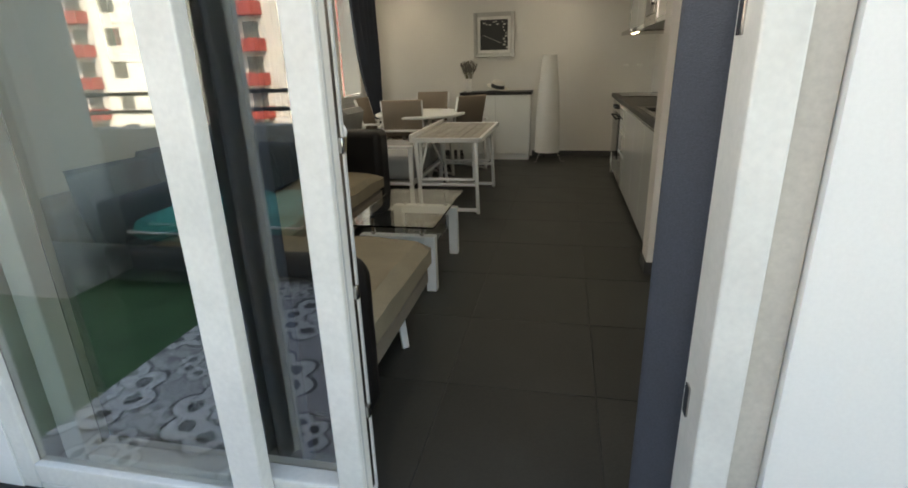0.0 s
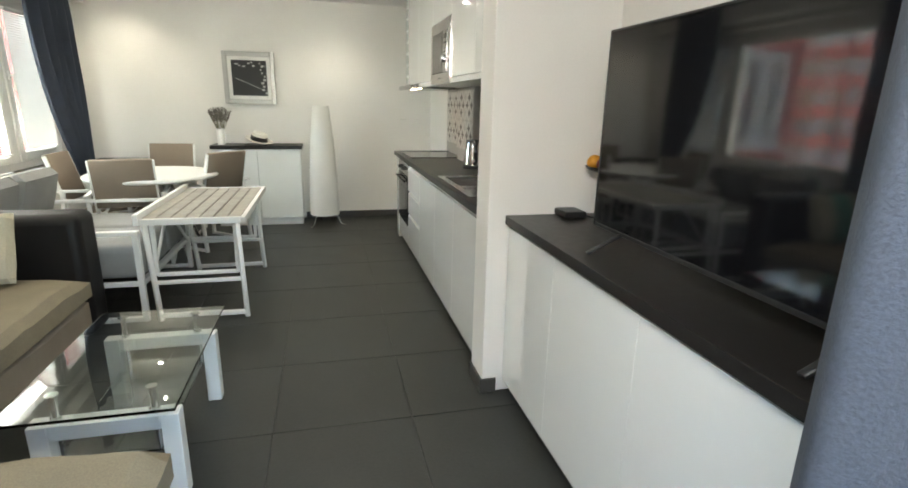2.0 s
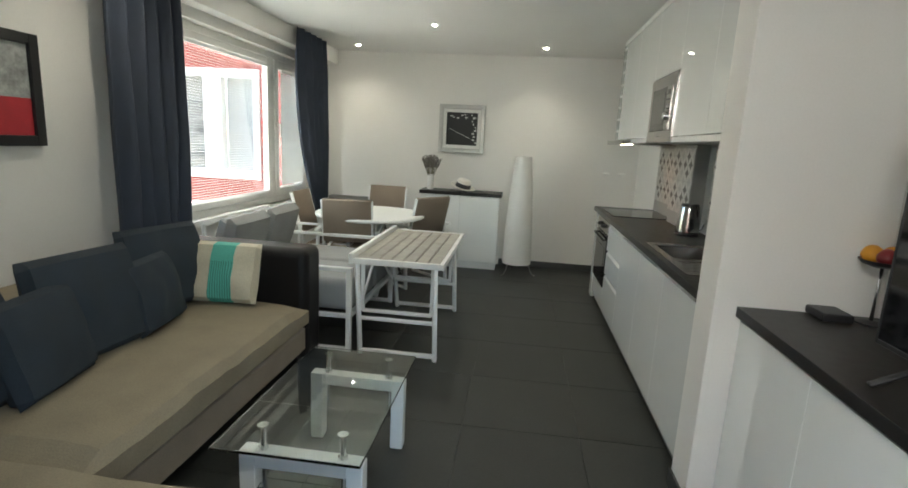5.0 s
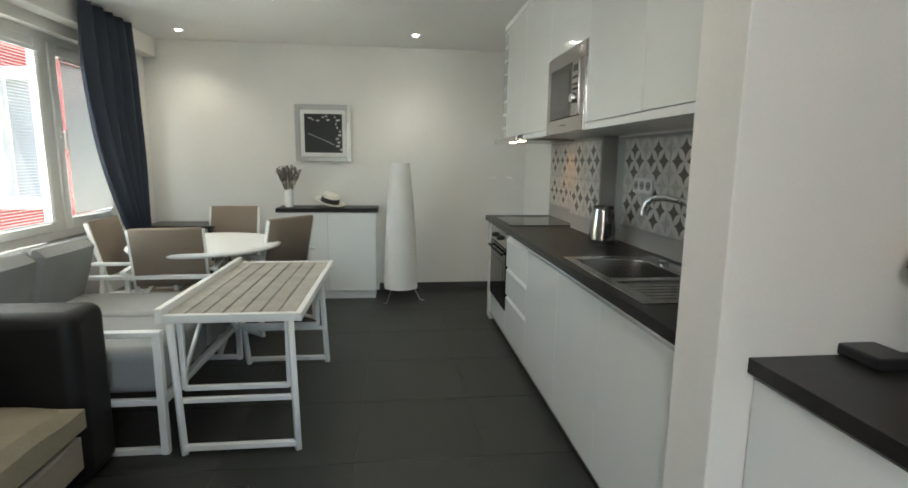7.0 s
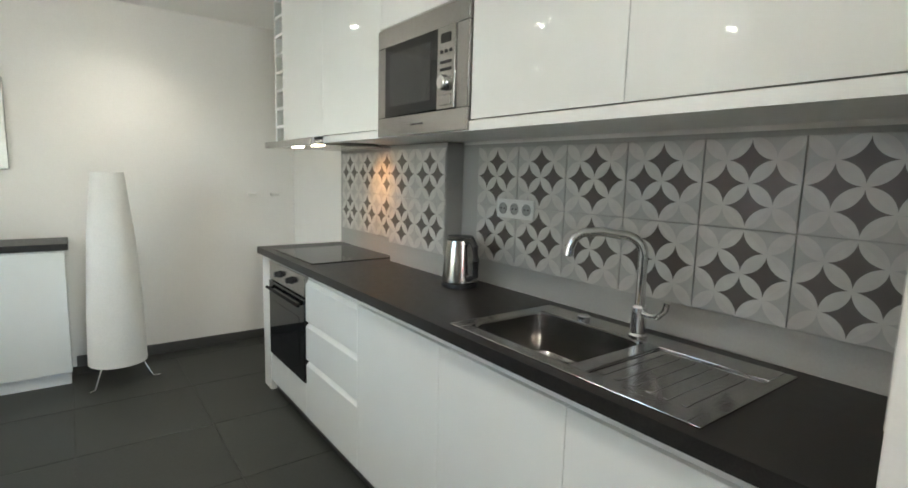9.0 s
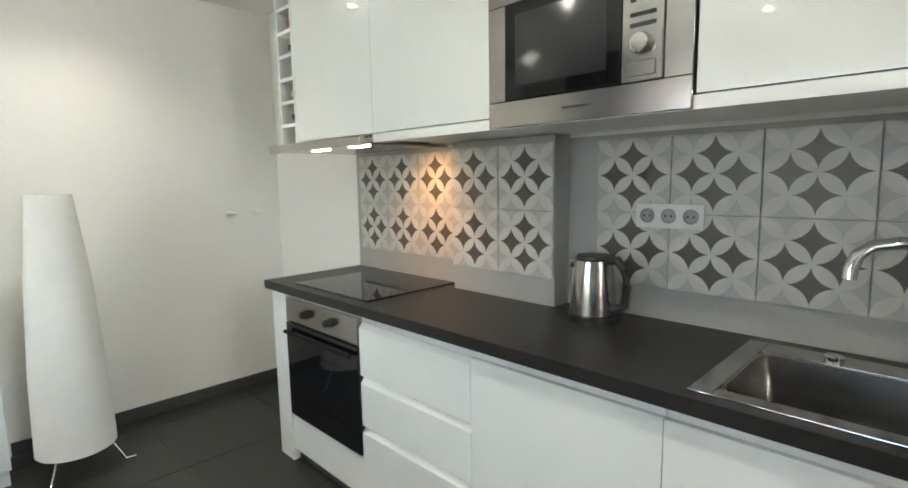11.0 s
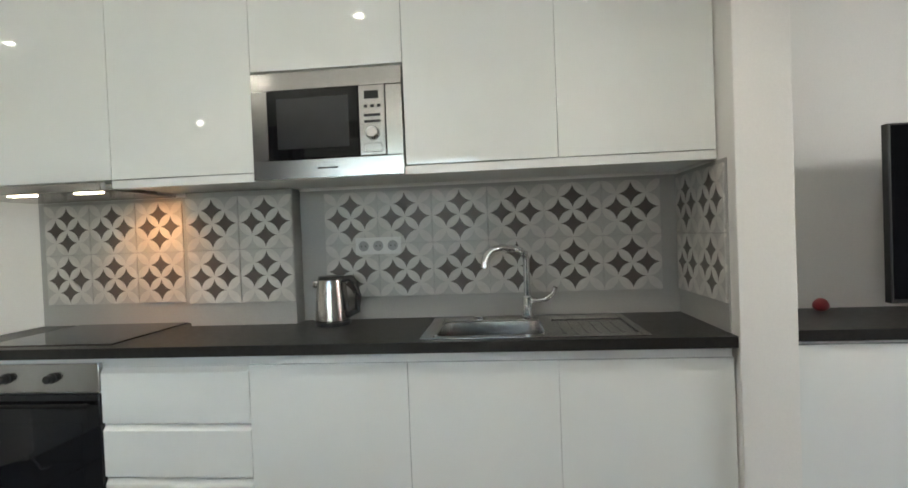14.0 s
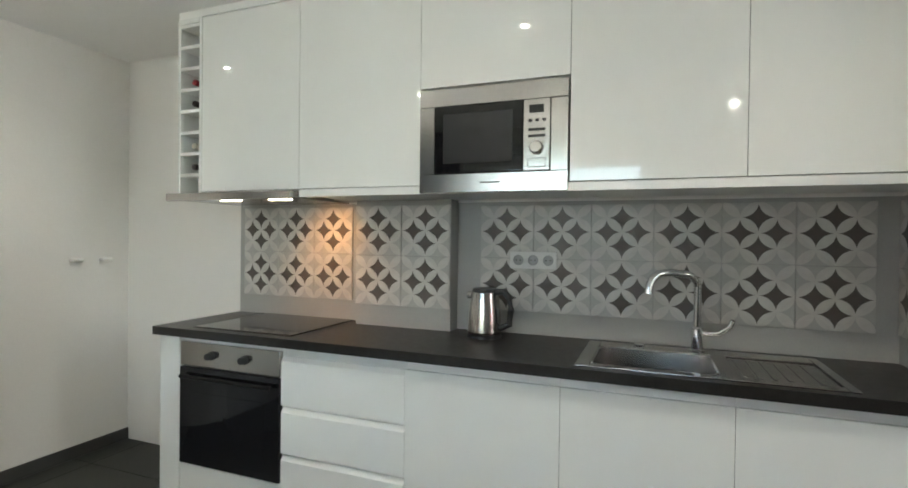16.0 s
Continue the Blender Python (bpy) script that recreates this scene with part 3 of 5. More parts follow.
part("door", boxes((UX - 0.016, UX + 0.02, A + 0.17, B - 0.066, Z0 + 0.076, Z1 - 0.073), bevel=0.003), BLACK_GLASS, mw)
part("door_window", boxes((UX - 0.0172, UX - 0.0155, A + 0.21, B - 0.105, Z0 + 0.115, Z1 - 0.105), bevel=0.0006, seg=1), MW_MESH, mw, "dark perforated door window")
pn = part("control_panel", boxes((UX - 0.018, UX + 0.02, A + 0.066, A + 0.168, Z0 + 0.076, Z1 - 0.073), bevel=0.003), STEEL, mw)
part("display", boxes((UX - 0.02, UX - 0.017, A + 0.09, A + 0.145, 1.82, 1.85)), BLACK_GLASS, pn, smooth=False)
for k in range(3):
    part("button", boxes((UX - 0.0205, UX - 0.017, A + 0.082 + k * 0.026, A + 0.096 + k * 0.026, 1.786, 1.797), bevel=0.002), BLACK, pn)
for z in (1.752, 1.728):
    part("button", boxes((UX - 0.0205, UX - 0.017, A + 0.084, A + 0.148, z, z + 0.01), bevel=0.002), BLACK, pn)
bm = lathe(bmesh.new(), [(0.026, 0), (0.026, 0.01), (0.022, 0.022), (0.018, 0.024)], n=28)
moved(bm, Matrix.Translation((UX - 0.018, A + 0.116, 1.688)) @ Matrix.Rotation(radians(-90), 4, "Y"))
part("dial", bm, CHROME, pn, "round chrome dial")
part("door_button", boxes((UX - 0.021, UX - 0.017, A + 0.082, A + 0.15, 1.615, 1.65), bevel=0.003), STEEL, pn)
part("maker_plate", boxes((UX - 0.0135, UX - 0.0119, 6.61, 6.69, 1.562, 1.567)), BLACK, mw, smooth=False)

# ---- TV cabinet ----
TX = 0.328
TVY = (PY0 - 0.003, 4.5, 3.95, 3.4)
for a, b in zip(TVY[1:], TVY):
    th = thing("sideboard_cabinet", (0.55, (a + b) / 2, 0), "white glossy sideboard cabinet with a handleless door", "cabinet", "sideboard cabinets")
    part("body", boxes((TX + 0.03, XR - 0.004, a + 0.001, b - 0.001, 0.07, 0.855)), WHITE, th, smooth=False)
    front(th, "door", a, b, 0.07, 0.845, x=TX + 0.01)
    # shade under the sideboard is put into this dark plinth colour
    part("plinth", boxes((TX + 0.05, TX + 0.066, a, b, 0, 0.068)), SKIRT, th, smooth=False)
solid("worktop", boxes((TX - 0.01, XR - 0.002, 3.38, PY0 - 0.002, 0.86, 0.9), bevel=0.002), TOP, "dark grey-brown laminate top on the white sideboard", "worktop")
tv = thing("television", (0.5, 3.92, 0.9), "large black flat television on thin metal feet", "television")
part("screen", boxes((0.498, 0.503, 3.325, 4.515, 0.975, 1.635)), SCREEN, tv, smooth=False)
part("bezel", boxes((0.496, 0.53, 3.315, 3.325, 0.96, 1.642), (0.496, 0.53, 4.515, 4.525, 0.96, 1.642), (0.496, 0.53, 3.325, 4.515, 0.96, 0.975), (0.496, 0.53, 3.325, 4.515, 1.635, 1.642), bevel=0.002, seg=1), BLACK, tv)
part("back", boxes((0.504, 0.55, 3.33, 4.51, 0.98, 1.63), bevel=0.01), BLACK, tv)
for y in (3.5, 4.34):
    bm = bmesh.new()
    bar(bm, (0.515, y, 0.97), (0.38, y, 0.905), 0.022, 0.01)
    bar(bm, (0.515, y, 0.97), (0.63, y, 0.905), 0.022, 0.01)
    part("foot", bm, BLACK, tv, "thin dark metal foot")
box_ = solid("set_top_box", boxes((0.56, 0.665, 4.885, 5.01, 0.9, 0.93), bevel=0.006), BLACK, "small black set-top box on the sideboard", "set-top box")

# ---- living room ----
sofa = thing("corner_sofa", (-2.2, 4.8, 0), "L-shaped sofa with black leatherette base and beige seats", "sofa")


def seat_block(x0, x1, y0, y1, z0, z1, sv):
    """An upholstered block with rounded edges and a gently dented, padded top."""
    bm = bmesh.new()
    nx, ny = 26, 22
    top, low = [], []
    for i in range(nx + 1):
        for j in range(ny + 1):
            u, v = i / nx, j / ny
            x, y = x0 + u * (x1 - x0), y0 + v * (y1 - y0)
            e = min(u * (x1 - x0), (1 - u) * (x1 - x0), v * (y1 - y0), (1 - v) * (y1 - y0))
            r = 0.06
            drop = r - math.sqrt(max(0, r * r - max(0, r - e) ** 2))
            z = z1 - drop * 0.8 + 0.018 * noise.noise((x * 3.2 + sv, y * 3.2, 0)) + 0.008 * noise.noise((x * 9, y * 9 + sv, 0))
            top.append(bm.verts.new((x, y, z)))
    for i in range(nx):
        for j in range(ny):
            a = i * (ny + 1) + j
            bm.faces.new((top[a], top[a + ny + 1], top[a + ny + 2], top[a + 1]))
    rim = [e for e in bm.edges if len(e.link_faces) == 1]
    out = bmesh.ops.extrude_edge_only(bm, edges=rim)
    vs = [g for g in out["geom"] if isinstance(g, bmesh.types.BMVert)]
    for w in vs:
        w.co.z = z0 + 0.006 * noise.noise((w.co.x * 6, w.co.y * 6, sv))
    bmesh.ops.contextual_create(bm, geom=[e for e in bm.edges if len(e.link_faces) == 1])
    return bm


part("base", boxes((-2.88, -1.88, 4.28, 5.93, 0.05, 0.17), (-2.88, -1.12, 3.32, 4.20, 0.05, 0.17), bevel=0.015), LEATHER, sofa)
part("seat", seat_block(-2.6, -1.78, 4.27, 5.94, 0.30, 0.435, 1.3), BEIGE, sofa)
part("seat_skirt", seat_block(-2.6, -1.80, 4.28, 5.93, 0.13, 0.31, 2.3), TAUPE, sofa, "taupe upholstered front")
part("chaise_seat", seat_block(-2.6, -0.95, 3.42, 4.265, 0.30, 0.435, 7.7), BEIGE, sofa)
part("chaise_skirt", seat_block(-2.6, -0.97, 3.43, 4.25, 0.19, 0.31, 8.7), TAUPE, sofa, "taupe upholstered front")
part("back", boxes((-2.90, -2.62, 3.3, 6.2, 0.05, 0.70), bevel=0.06, seg=4), BEIGE, sofa, "beige upholstered back")
part("arm", boxes((-2.88, -1.80, 5.95, 6.2, 0.03, 0.76), bevel=0.055, seg=4), LEATHER, sofa, "black leatherette arm")
part("near_arm", boxes((-2.6, -0.93, 3.25, 3.435, 0.05, 0.68), bevel=0.09, seg=7), LEATHER, sofa, "black leatherette arm")
for x, y in ((-1.16, 4.12), (-1.16, 3.5), (-1.95, 5.8)):
    part("foot", lathe(bmesh.new(), [(0.02, 0), (0.02, 0.04), (0.03, 0.052)], x, y, 16), CHROME, sofa, "round chrome foot")
bm = bmesh.new()
bar(bm, (-1.03, 3.93, 0.2), (-1.0, 3.90, 0.0), 0.035, 0.018)
part("pull_out_leg", bm, WHITE, sofa, "white fold-out leg")


def pillow(w, h, thick, m, material, label, sv):
    ob = solid("cushion", cushion_bm(w, h, thick, 0.75, dents=0.02, seedv=sv), material, label, "cushion", group="sofa cushions")
    ob.matrix_basis = m @ Matrix.Translation((0, 0, -thick / 2))
    return ob


for y, w, x, z, lean, turn, sv in ((5.62, 0.54, -2.50, 0.68, 76, 78, 1), (5.34, 0.42, -2.37, 0.62, 74, 98, 2), (4.98, 0.54, -2.40, 0.67, 75, 84, 3), (4.66, 0.44, -2.32, 0.62, 72, 100, 4), (4.36, 0.54, -2.38, 0.67, 74, 92, 5), (3.96, 0.5, -2.40, 0.66, 74, 84, 6)):
    pillow(w, w * 0.92, 0.17, pose(x, y, z, lean, 0, turn), BLUE, "plump dark blue fabric cushion leaning on the sofa back", sv)

ct = thing("coffee_table", (-1.2, 4.8, 0), "low coffee table with two glass shelves and white legs", "coffee table")
for y in (4.573, 5.216):
    part("leg_frame", boxes((-1.455, -1.395, y - 0.03, y + 0.03, 0, 0.34), (-1.06, -1.0, y - 0.03, y + 0.03, 0, 0.34), (-1.395, -1.06, y - 0.03, y + 0.03, 0.285, 0.34), bevel=0.004), WHITE, ct, "glossy white bridge leg")
part("glass_top", boxes((-1.475, -0.965, 4.40, 5.275, 0.435, 0.445), bevel=0.003), GLASS, ct, "clear glass top")
part("glass_shelf", boxes((-1.39, -1.065, 4.545, 5.245, 0.2, 0.208), bevel=0.003), GLASS, ct, "clear glass shelf")
for x in (-1.375, -1.08):
    for y in (4.573, 5.216):
        part("spacer", lathe(bmesh.new(), [(0.018, 0.34), (0.018, 0.35), (0.012, 0.355), (0.012, 0.425), (0.02, 0.43), (0.02, 0.4345)], x, y, 20), CHROME, ct, "chrome spacer")
        part("rod", lathe(bmesh.new(), [(0.01, 0.19), (0.01, 0.279)], x, y, 16), CHROME, ct, "chrome rod")

tb = thing("slatted_table", (-1.33, 6.9, 0), "white metal garden table with grey slatted top", "table")
TXA, TXB, TYA, TYB, TZ = -1.63, -0.985, 6.245, 7.51, 0.665
part("top_frame", boxes((TXA, TXA + 0.03, TYA, TYB, TZ - 0.04, TZ + 0.03), (TXB - 0.03, TXB, TYA, TYB, TZ - 0.04, TZ), (TXA + 0.03, TXB - 0.03, TYA, TYA + 0.03, TZ - 0.04, TZ), (TXA + 0.03, TXB - 0.03, TYB - 0.03, TYB, TZ - 0.04, TZ), bevel=0.004), FRAME, tb)
n = 7
wS = (TXB - TXA - 0.06) / n
for k in range(n):
    part("slat", boxes((TXA + 0.03 + k * wS + 0.003, TXA + 0.03 + (k + 1) * wS - 0.003, TYA + 0.031, TYB - 0.031, TZ - 0.022, TZ - 0.004), bevel=0.003, seg=1), SLAT, tb)
for y, t in ((TYA + 0.018, 1), (TYB - 0.26, -1)):
    bm = bmesh.new()
    bar(bm, (TXA + 0.055, y, TZ - 0.04), (TXA + 0.10, y - 0.05 * t, 0), 0.028)
    bar(bm, (TXB - 0.055, y, TZ - 0.04), (TXB - 0.03, y - 0.05 * t, 0), 0.028)
    bar(bm, (TXA + 0.10, y - 0.048 * t, 0.035), (TXB - 0.03, y - 0.048 * t, 0.035), 0.028)
    bar(bm, (TXA + 0.08, y - 0.018 * t, 0.255), (TXB - 0.04, y - 0.018 * t, 0.255), 0.024)
    part("leg_frame", bm, FRAME, tb)
    bm = bmesh.new()
    for x in (TXA + 0.09, TXB - 0.075):
        bar(bm, (x, y + t * 0.028, 0.29), (x, y + t * 0.028, TZ - 0.04), 0.024)
    bar(bm, (TXA + 0.09, y + t * 0.028, 0.295), (TXB - 0.075, y + t * 0.028, 0.295), 0.024)
    part("lift_frame", bm, FRAME, tb)
    bm = bmesh.new()
    bar(bm, (TXA + 0.06, y + t * 0.04, 0.28), (TXA + 0.06, y + t * 0.48, TZ - 0.045), 0.018)
    part("brace", bm, FRAME, tb)

bn = thing("garden_bench", (-2.2, 6.9, 0), "white metal garden bench with grey cushions", "bench")
for y in (6.235, 7.40):
    bm = bmesh.new()
    bar(bm, (-1.62, y, 0), (-1.62, y, 0.575), 0.035)
    bar(bm, (-2.75, y, 0), (-2.75, y, 0.575), 0.035)
    bar(bm, (-2.77, y, 0.585), (-1.60, y, 0.585), 0.045, 0.025)
    bar(bm, (-2.75, y, 0.018), (-1.62, y, 0.018), 0.03)
    bar(bm, (-2.75, y, 0.26), (-1.62, y, 0.26), 0.03)
    part("end_frame", bm, FRAME, bn)
for x, z in ((-1.62, 0.26), (-2.75, 0.26), (-2.78, 0.8)):
    bm = bmesh.new()
    bar(bm, (x, 6.235, z), (x, 7.40, z), 0.035)
    part("rail", bm, FRAME, bn)
for y in (6.45, 6.83, 7.22):
    bm = bmesh.new()
    bar(bm, (-2.75, y, 0.25), (-2.80, y, 0.82), 0.025)
    part("back_slat", bm, FRAME, bn)
for a, b in ((6.26, 6.83), (6.84, 7.37)):
    part("seat_cushion", boxes((-2.7, -1.61, a, b, 0.28, 0.50), bevel=0.05, seg=4), GREY, bn)
    bm = cushion_bm(b - a, 0.44, 0.17, 0.35, dents=0.01, seedv=a)
    part("back_cushion", moved(bm, Matrix.Translation((-2.56, (a + b) / 2, 0.66)) @ Matrix.Rotation(radians(90), 4, "Z") @ Matrix.Rotation(radians(-74), 4, "X") @ Matrix.Translation((0, 0, -0.085))), GREY, bn)

RX, RY = -1.97, 7.92
rt = thing("round_table", (RX, RY, 0), "round white dining table on slim metal legs", "table")
part("tabletop", lathe(bmesh.new(), [(0.505, 0.70), (0.528, 0.708), (0.536, 0.72), (0.529, 0.733), (0.515, 0.738)], RX, RY, 64), WHITE, rt)
for k in range(4):
    a = math.pi / 4 + k * math.pi / 2
    bm = bmesh.new()
    tube(bm, [(RX + 0.40 * math.cos(a), RY + 0.40 * math.sin(a), 0), (RX + 0.12 * math.cos(a), RY + 0.12 * math.sin(a), 0.705)], 0.014)
    part("leg", bm, CHROME, rt, "slim chrome leg")


def chair():
    """A stacking garden chair that faces +y, built round the origin."""
    c = thing("garden_chair", (0, 0, 0), "white metal armchair with taupe mesh seat and back", "chair", "chairs round the table")
    for s in (-1, 1):
        bm = bmesh.new()
        x = s * 0.27
        bar(bm, (x, 0.25, 0), (x, 0.25, 0.62), 0.03)
        bar(bm, (x, -0.27, 0), (x, -0.22, 0.62), 0.03)
        bar(bm, (x, -0.3, 0.625), (x, 0.27, 0.625), 0.035, 0.022)
        bar(bm, (x, -0.27, 0.015), (x, 0.25, 0.015), 0.025)
        part("side_frame", bm, FRAME, c, local=True)
    bm = bmesh.new()
    for s in (-1, 1):
        bar(bm, (s * 0.215, -0.2, 0.40), (s * 0.215, -0.33, 0.905), 0.028)
        bar(bm, (s * 0.215, -0.2, 0.40), (s * 0.215, 0.25, 0.43), 0.028)
    bar(bm, (-0.27, 0.25, 0.43), (0.27, 0.25, 0.43), 0.025)
    bar(bm, (-0.27, -0.2, 0.40), (0.27, -0.2, 0.40), 0.025)
    part("seat_frame", bm, FRAME, c, local=True)
    bm = bmesh.new()
    bar(bm, (0, -0.232, 0.52), (0, -0.334, 0.915), 0.435, 0.034, 0.008)
    part("backrest", bm, MESH, c, local=True)
    bm = bmesh.new()
    bar(bm, (0, -0.2, 0.41), (0, 0.25, 0.44), 0.40, 0.012)
    part("seat", bm, MESH, c, local=True)
    return c


c0 = chair()
CH = ((-2.37, 7.93, -88), (-2.09, 7.69, 11), (-2.07, 8.64, 179), (-1.62, 8.22, 52))
c0.matrix_basis = pose(CH[0][0], CH[0][1], 0, 0, 0, CH[0][2])
for x, y, a in CH[1:]:
    copy_thing(c0, pose(x, y, 0, 0, 0, a))

st = thing("corner_table", (-2.55, 9.05, 0), "narrow dark wooden side table in the corner", "table")
part("top", boxes((-2.86, -2.24, 8.84, 9.24, 0.715, 0.74), bevel=0.003), TOP, st)
for x, y in ((-2.83, 8.87), (-2.27, 8.87), (-2.83, 9.21), (-2.27, 9.21)):
    part("leg", boxes((x - 0.018, x + 0.018, y - 0.018, y + 0.018, 0, 0.714), bevel=0.003), BLACK, st)
con = thing("console_cabinet", (-1.2, 9.08, 0), "white sideboard with dark top by the wall", "cabinet")
part("body", boxes((-1.66, -0.74, 8.93, YN - 0.003, 0.08, 0.86), bevel=0.002), GLOSS, con)
part("plinth", boxes((-1.65, -0.75, 8.945, YN - 0.02, 0, 0.08)), WHITE, con, smooth=False)
part("top", boxes((-1.68, -0.72, 8.905, YN - 0.003, 0.86, 0.9), bevel=0.002), TOP, con, "dark laminate top")
for a, b in ((-1.66, -1.2), (-1.2, -0.74)):
    part("door", boxes((a + 0.002, b - 0.002, 8.912, 8.929, 0.085, 0.85), bevel=0.002), GLOSS, con)
lamp = thing("floor_lamp", (-0.5, 8.86, 0), "tall white paper cone floor lamp on wire feet", "floor lamp")
part("shade", lathe(bmesh.new(), [(0.162, 0.128), (0.164, 0.13), (0.154, 0.5), (0.128, 0.95), (0.088, 1.34), (0.085, 1.341)], -0.5, 8.86, 40), PAPER, lamp)
for k in range(3):
    a = k * 2.094 - 2.35
    bm = bmesh.new()
    c, s = math.cos(a), math.sin(a)
    tube(bm, [(-0.5 + 0.1 * c, 8.86 + 0.1 * s, 0.135), (-0.5 + 0.135 * c, 8.86 + 0.135 * s, 0.12), (-0.5 + 0.19 * c, 8.86 + 0.19 * s, 0.006), (-0.5 + 0.235 * c, 8.86 + 0.235 * s, 0.006)], 0.0055)
    part("foot", bm, CHROME, lamp, "bent wire foot")
pic = thing("framed_picture", (-1.26, YN, 1.6), "black and white print in a silver frame", "picture")
PX0, PX1, PZ0, PZ1 = -1.535, -0.985, 1.34, 1.90
part("frame", boxes((PX0, PX0 + 0.045, YN - 0.03, YN - 0.001, PZ0, PZ1), (PX1 - 0.045, PX1, YN - 0.03, YN - 0.001, PZ0, PZ1), (PX0 + 0.045, PX1 - 0.045, YN - 0.03, YN - 0.001, PZ0, PZ0 + 0.045), (PX0 + 0.045, PX1 - 0.045, YN - 0.03, YN - 0.001, PZ1 - 0.045, PZ1), bevel=0.006), SILVER, pic)
part("mat", boxes((PX0 + 0.045, PX1 - 0.045, YN - 0.012, YN - 0.002, PZ0 + 0.045, PZ1 - 0.045)), MATBOARD, pic, smooth=False)
part("inner_lip", boxes((PX0 + 0.045, PX0 + 0.051, YN - 0.026, YN - 0.013, PZ0 + 0.045, PZ1 - 0.045), (PX1 - 0.051, PX1 - 0.045, YN - 0.026, YN - 0.013, PZ0 + 0.045, PZ1 - 0.045), (PX0 + 0.051, PX1 - 0.051, YN - 0.026, YN - 0.013, PZ0 + 0.045, PZ0 + 0.051), (PX0 + 0.051, PX1 - 0.051, YN - 0.026, YN - 0.013, PZ1 - 0.051, PZ1 - 0.045)), GREY_SEAL, pic, "grey inner lip", smooth=False)
part("print", boxes((PX0 + 0.09, PX1 - 0.09, YN - 0.0145, YN - 0.0125, PZ0 + 0.09, PZ1 - 0.09)), BLACK, pic, smooth=False)

# ---- ceiling spots ----
SPOT_GLOW = glow("spot_glow", (1, 0.95, 0.86), 18)
for x, y in ((-0.36, 8.72), (-0.36, 6.70), (-0.36, 5.52), (-1.38, 7.78), (-2.42, 8.85), (-2.42, 6.92), (-2.42, 5.45), (-1.38, 4.4)):
    sp = thing("ceiling_spot", (x, y, H), "small round recessed ceiling spotlight, lit", "ceiling light", "ceiling spotlights")
    part("ring", lathe(bmesh.new(), [(0.04, H - 0.006), (0.042, H - 0.005), (0.042, H - 0.0005)], x, y, 28), WHITE, sp)
    part("bulb", lathe(bmesh.new(), [(0.006, H - 0.013), (0.015, H - 0.0105), (0.021, H - 0.0065)], x, y, 24), SPOT_GLOW, sp, "glowing lamp")
    sl = new("spot_light", bpy.data.lights.new("spot_light", "SPOT"))
    sl.data.energy, sl.data.color, sl.data.spot_size, sl.data.spot_blend, sl.data.shadow_soft_size = 2.4, (1, 0.94, 0.86), radians(130), 1.0, 0.02
    sl.matrix_world = look((x, y, H - 0.02), (x, y, 0))


# ---- small things in the living room ----


def nodes_of(name):
    m = bpy.data.materials.new(name)
    m.use_nodes = True
    return m, m.node_tree.nodes, m.node_tree.links


def math_node(n, l, op, a, b=None):
    k = n.new("ShaderNodeMath")
    k.operation = op
    for slot, v in zip(k.inputs, (a, b)):
        if v is None:
            continue
        if isinstance(v, (int, float)):
            slot.default_value = v
        else:
            l.new(v, slot)
    return k.outputs[0]


def mix_color(n, l, fac, a, b):
    k = n.new("ShaderNodeMix")
    k.data_type = "RGBA"
    if isinstance(fac, (int, float)):
        k.inputs[0].default_value = fac
    else:
        l.new(fac, k.inputs[0])
    for slot, v in ((k.inputs[6], a), (k.inputs[7], b)):
        if isinstance(v, tuple):
            slot.default_value = (*v, 1)
        else:
            l.new(v, slot)
    return k.outputs[2]


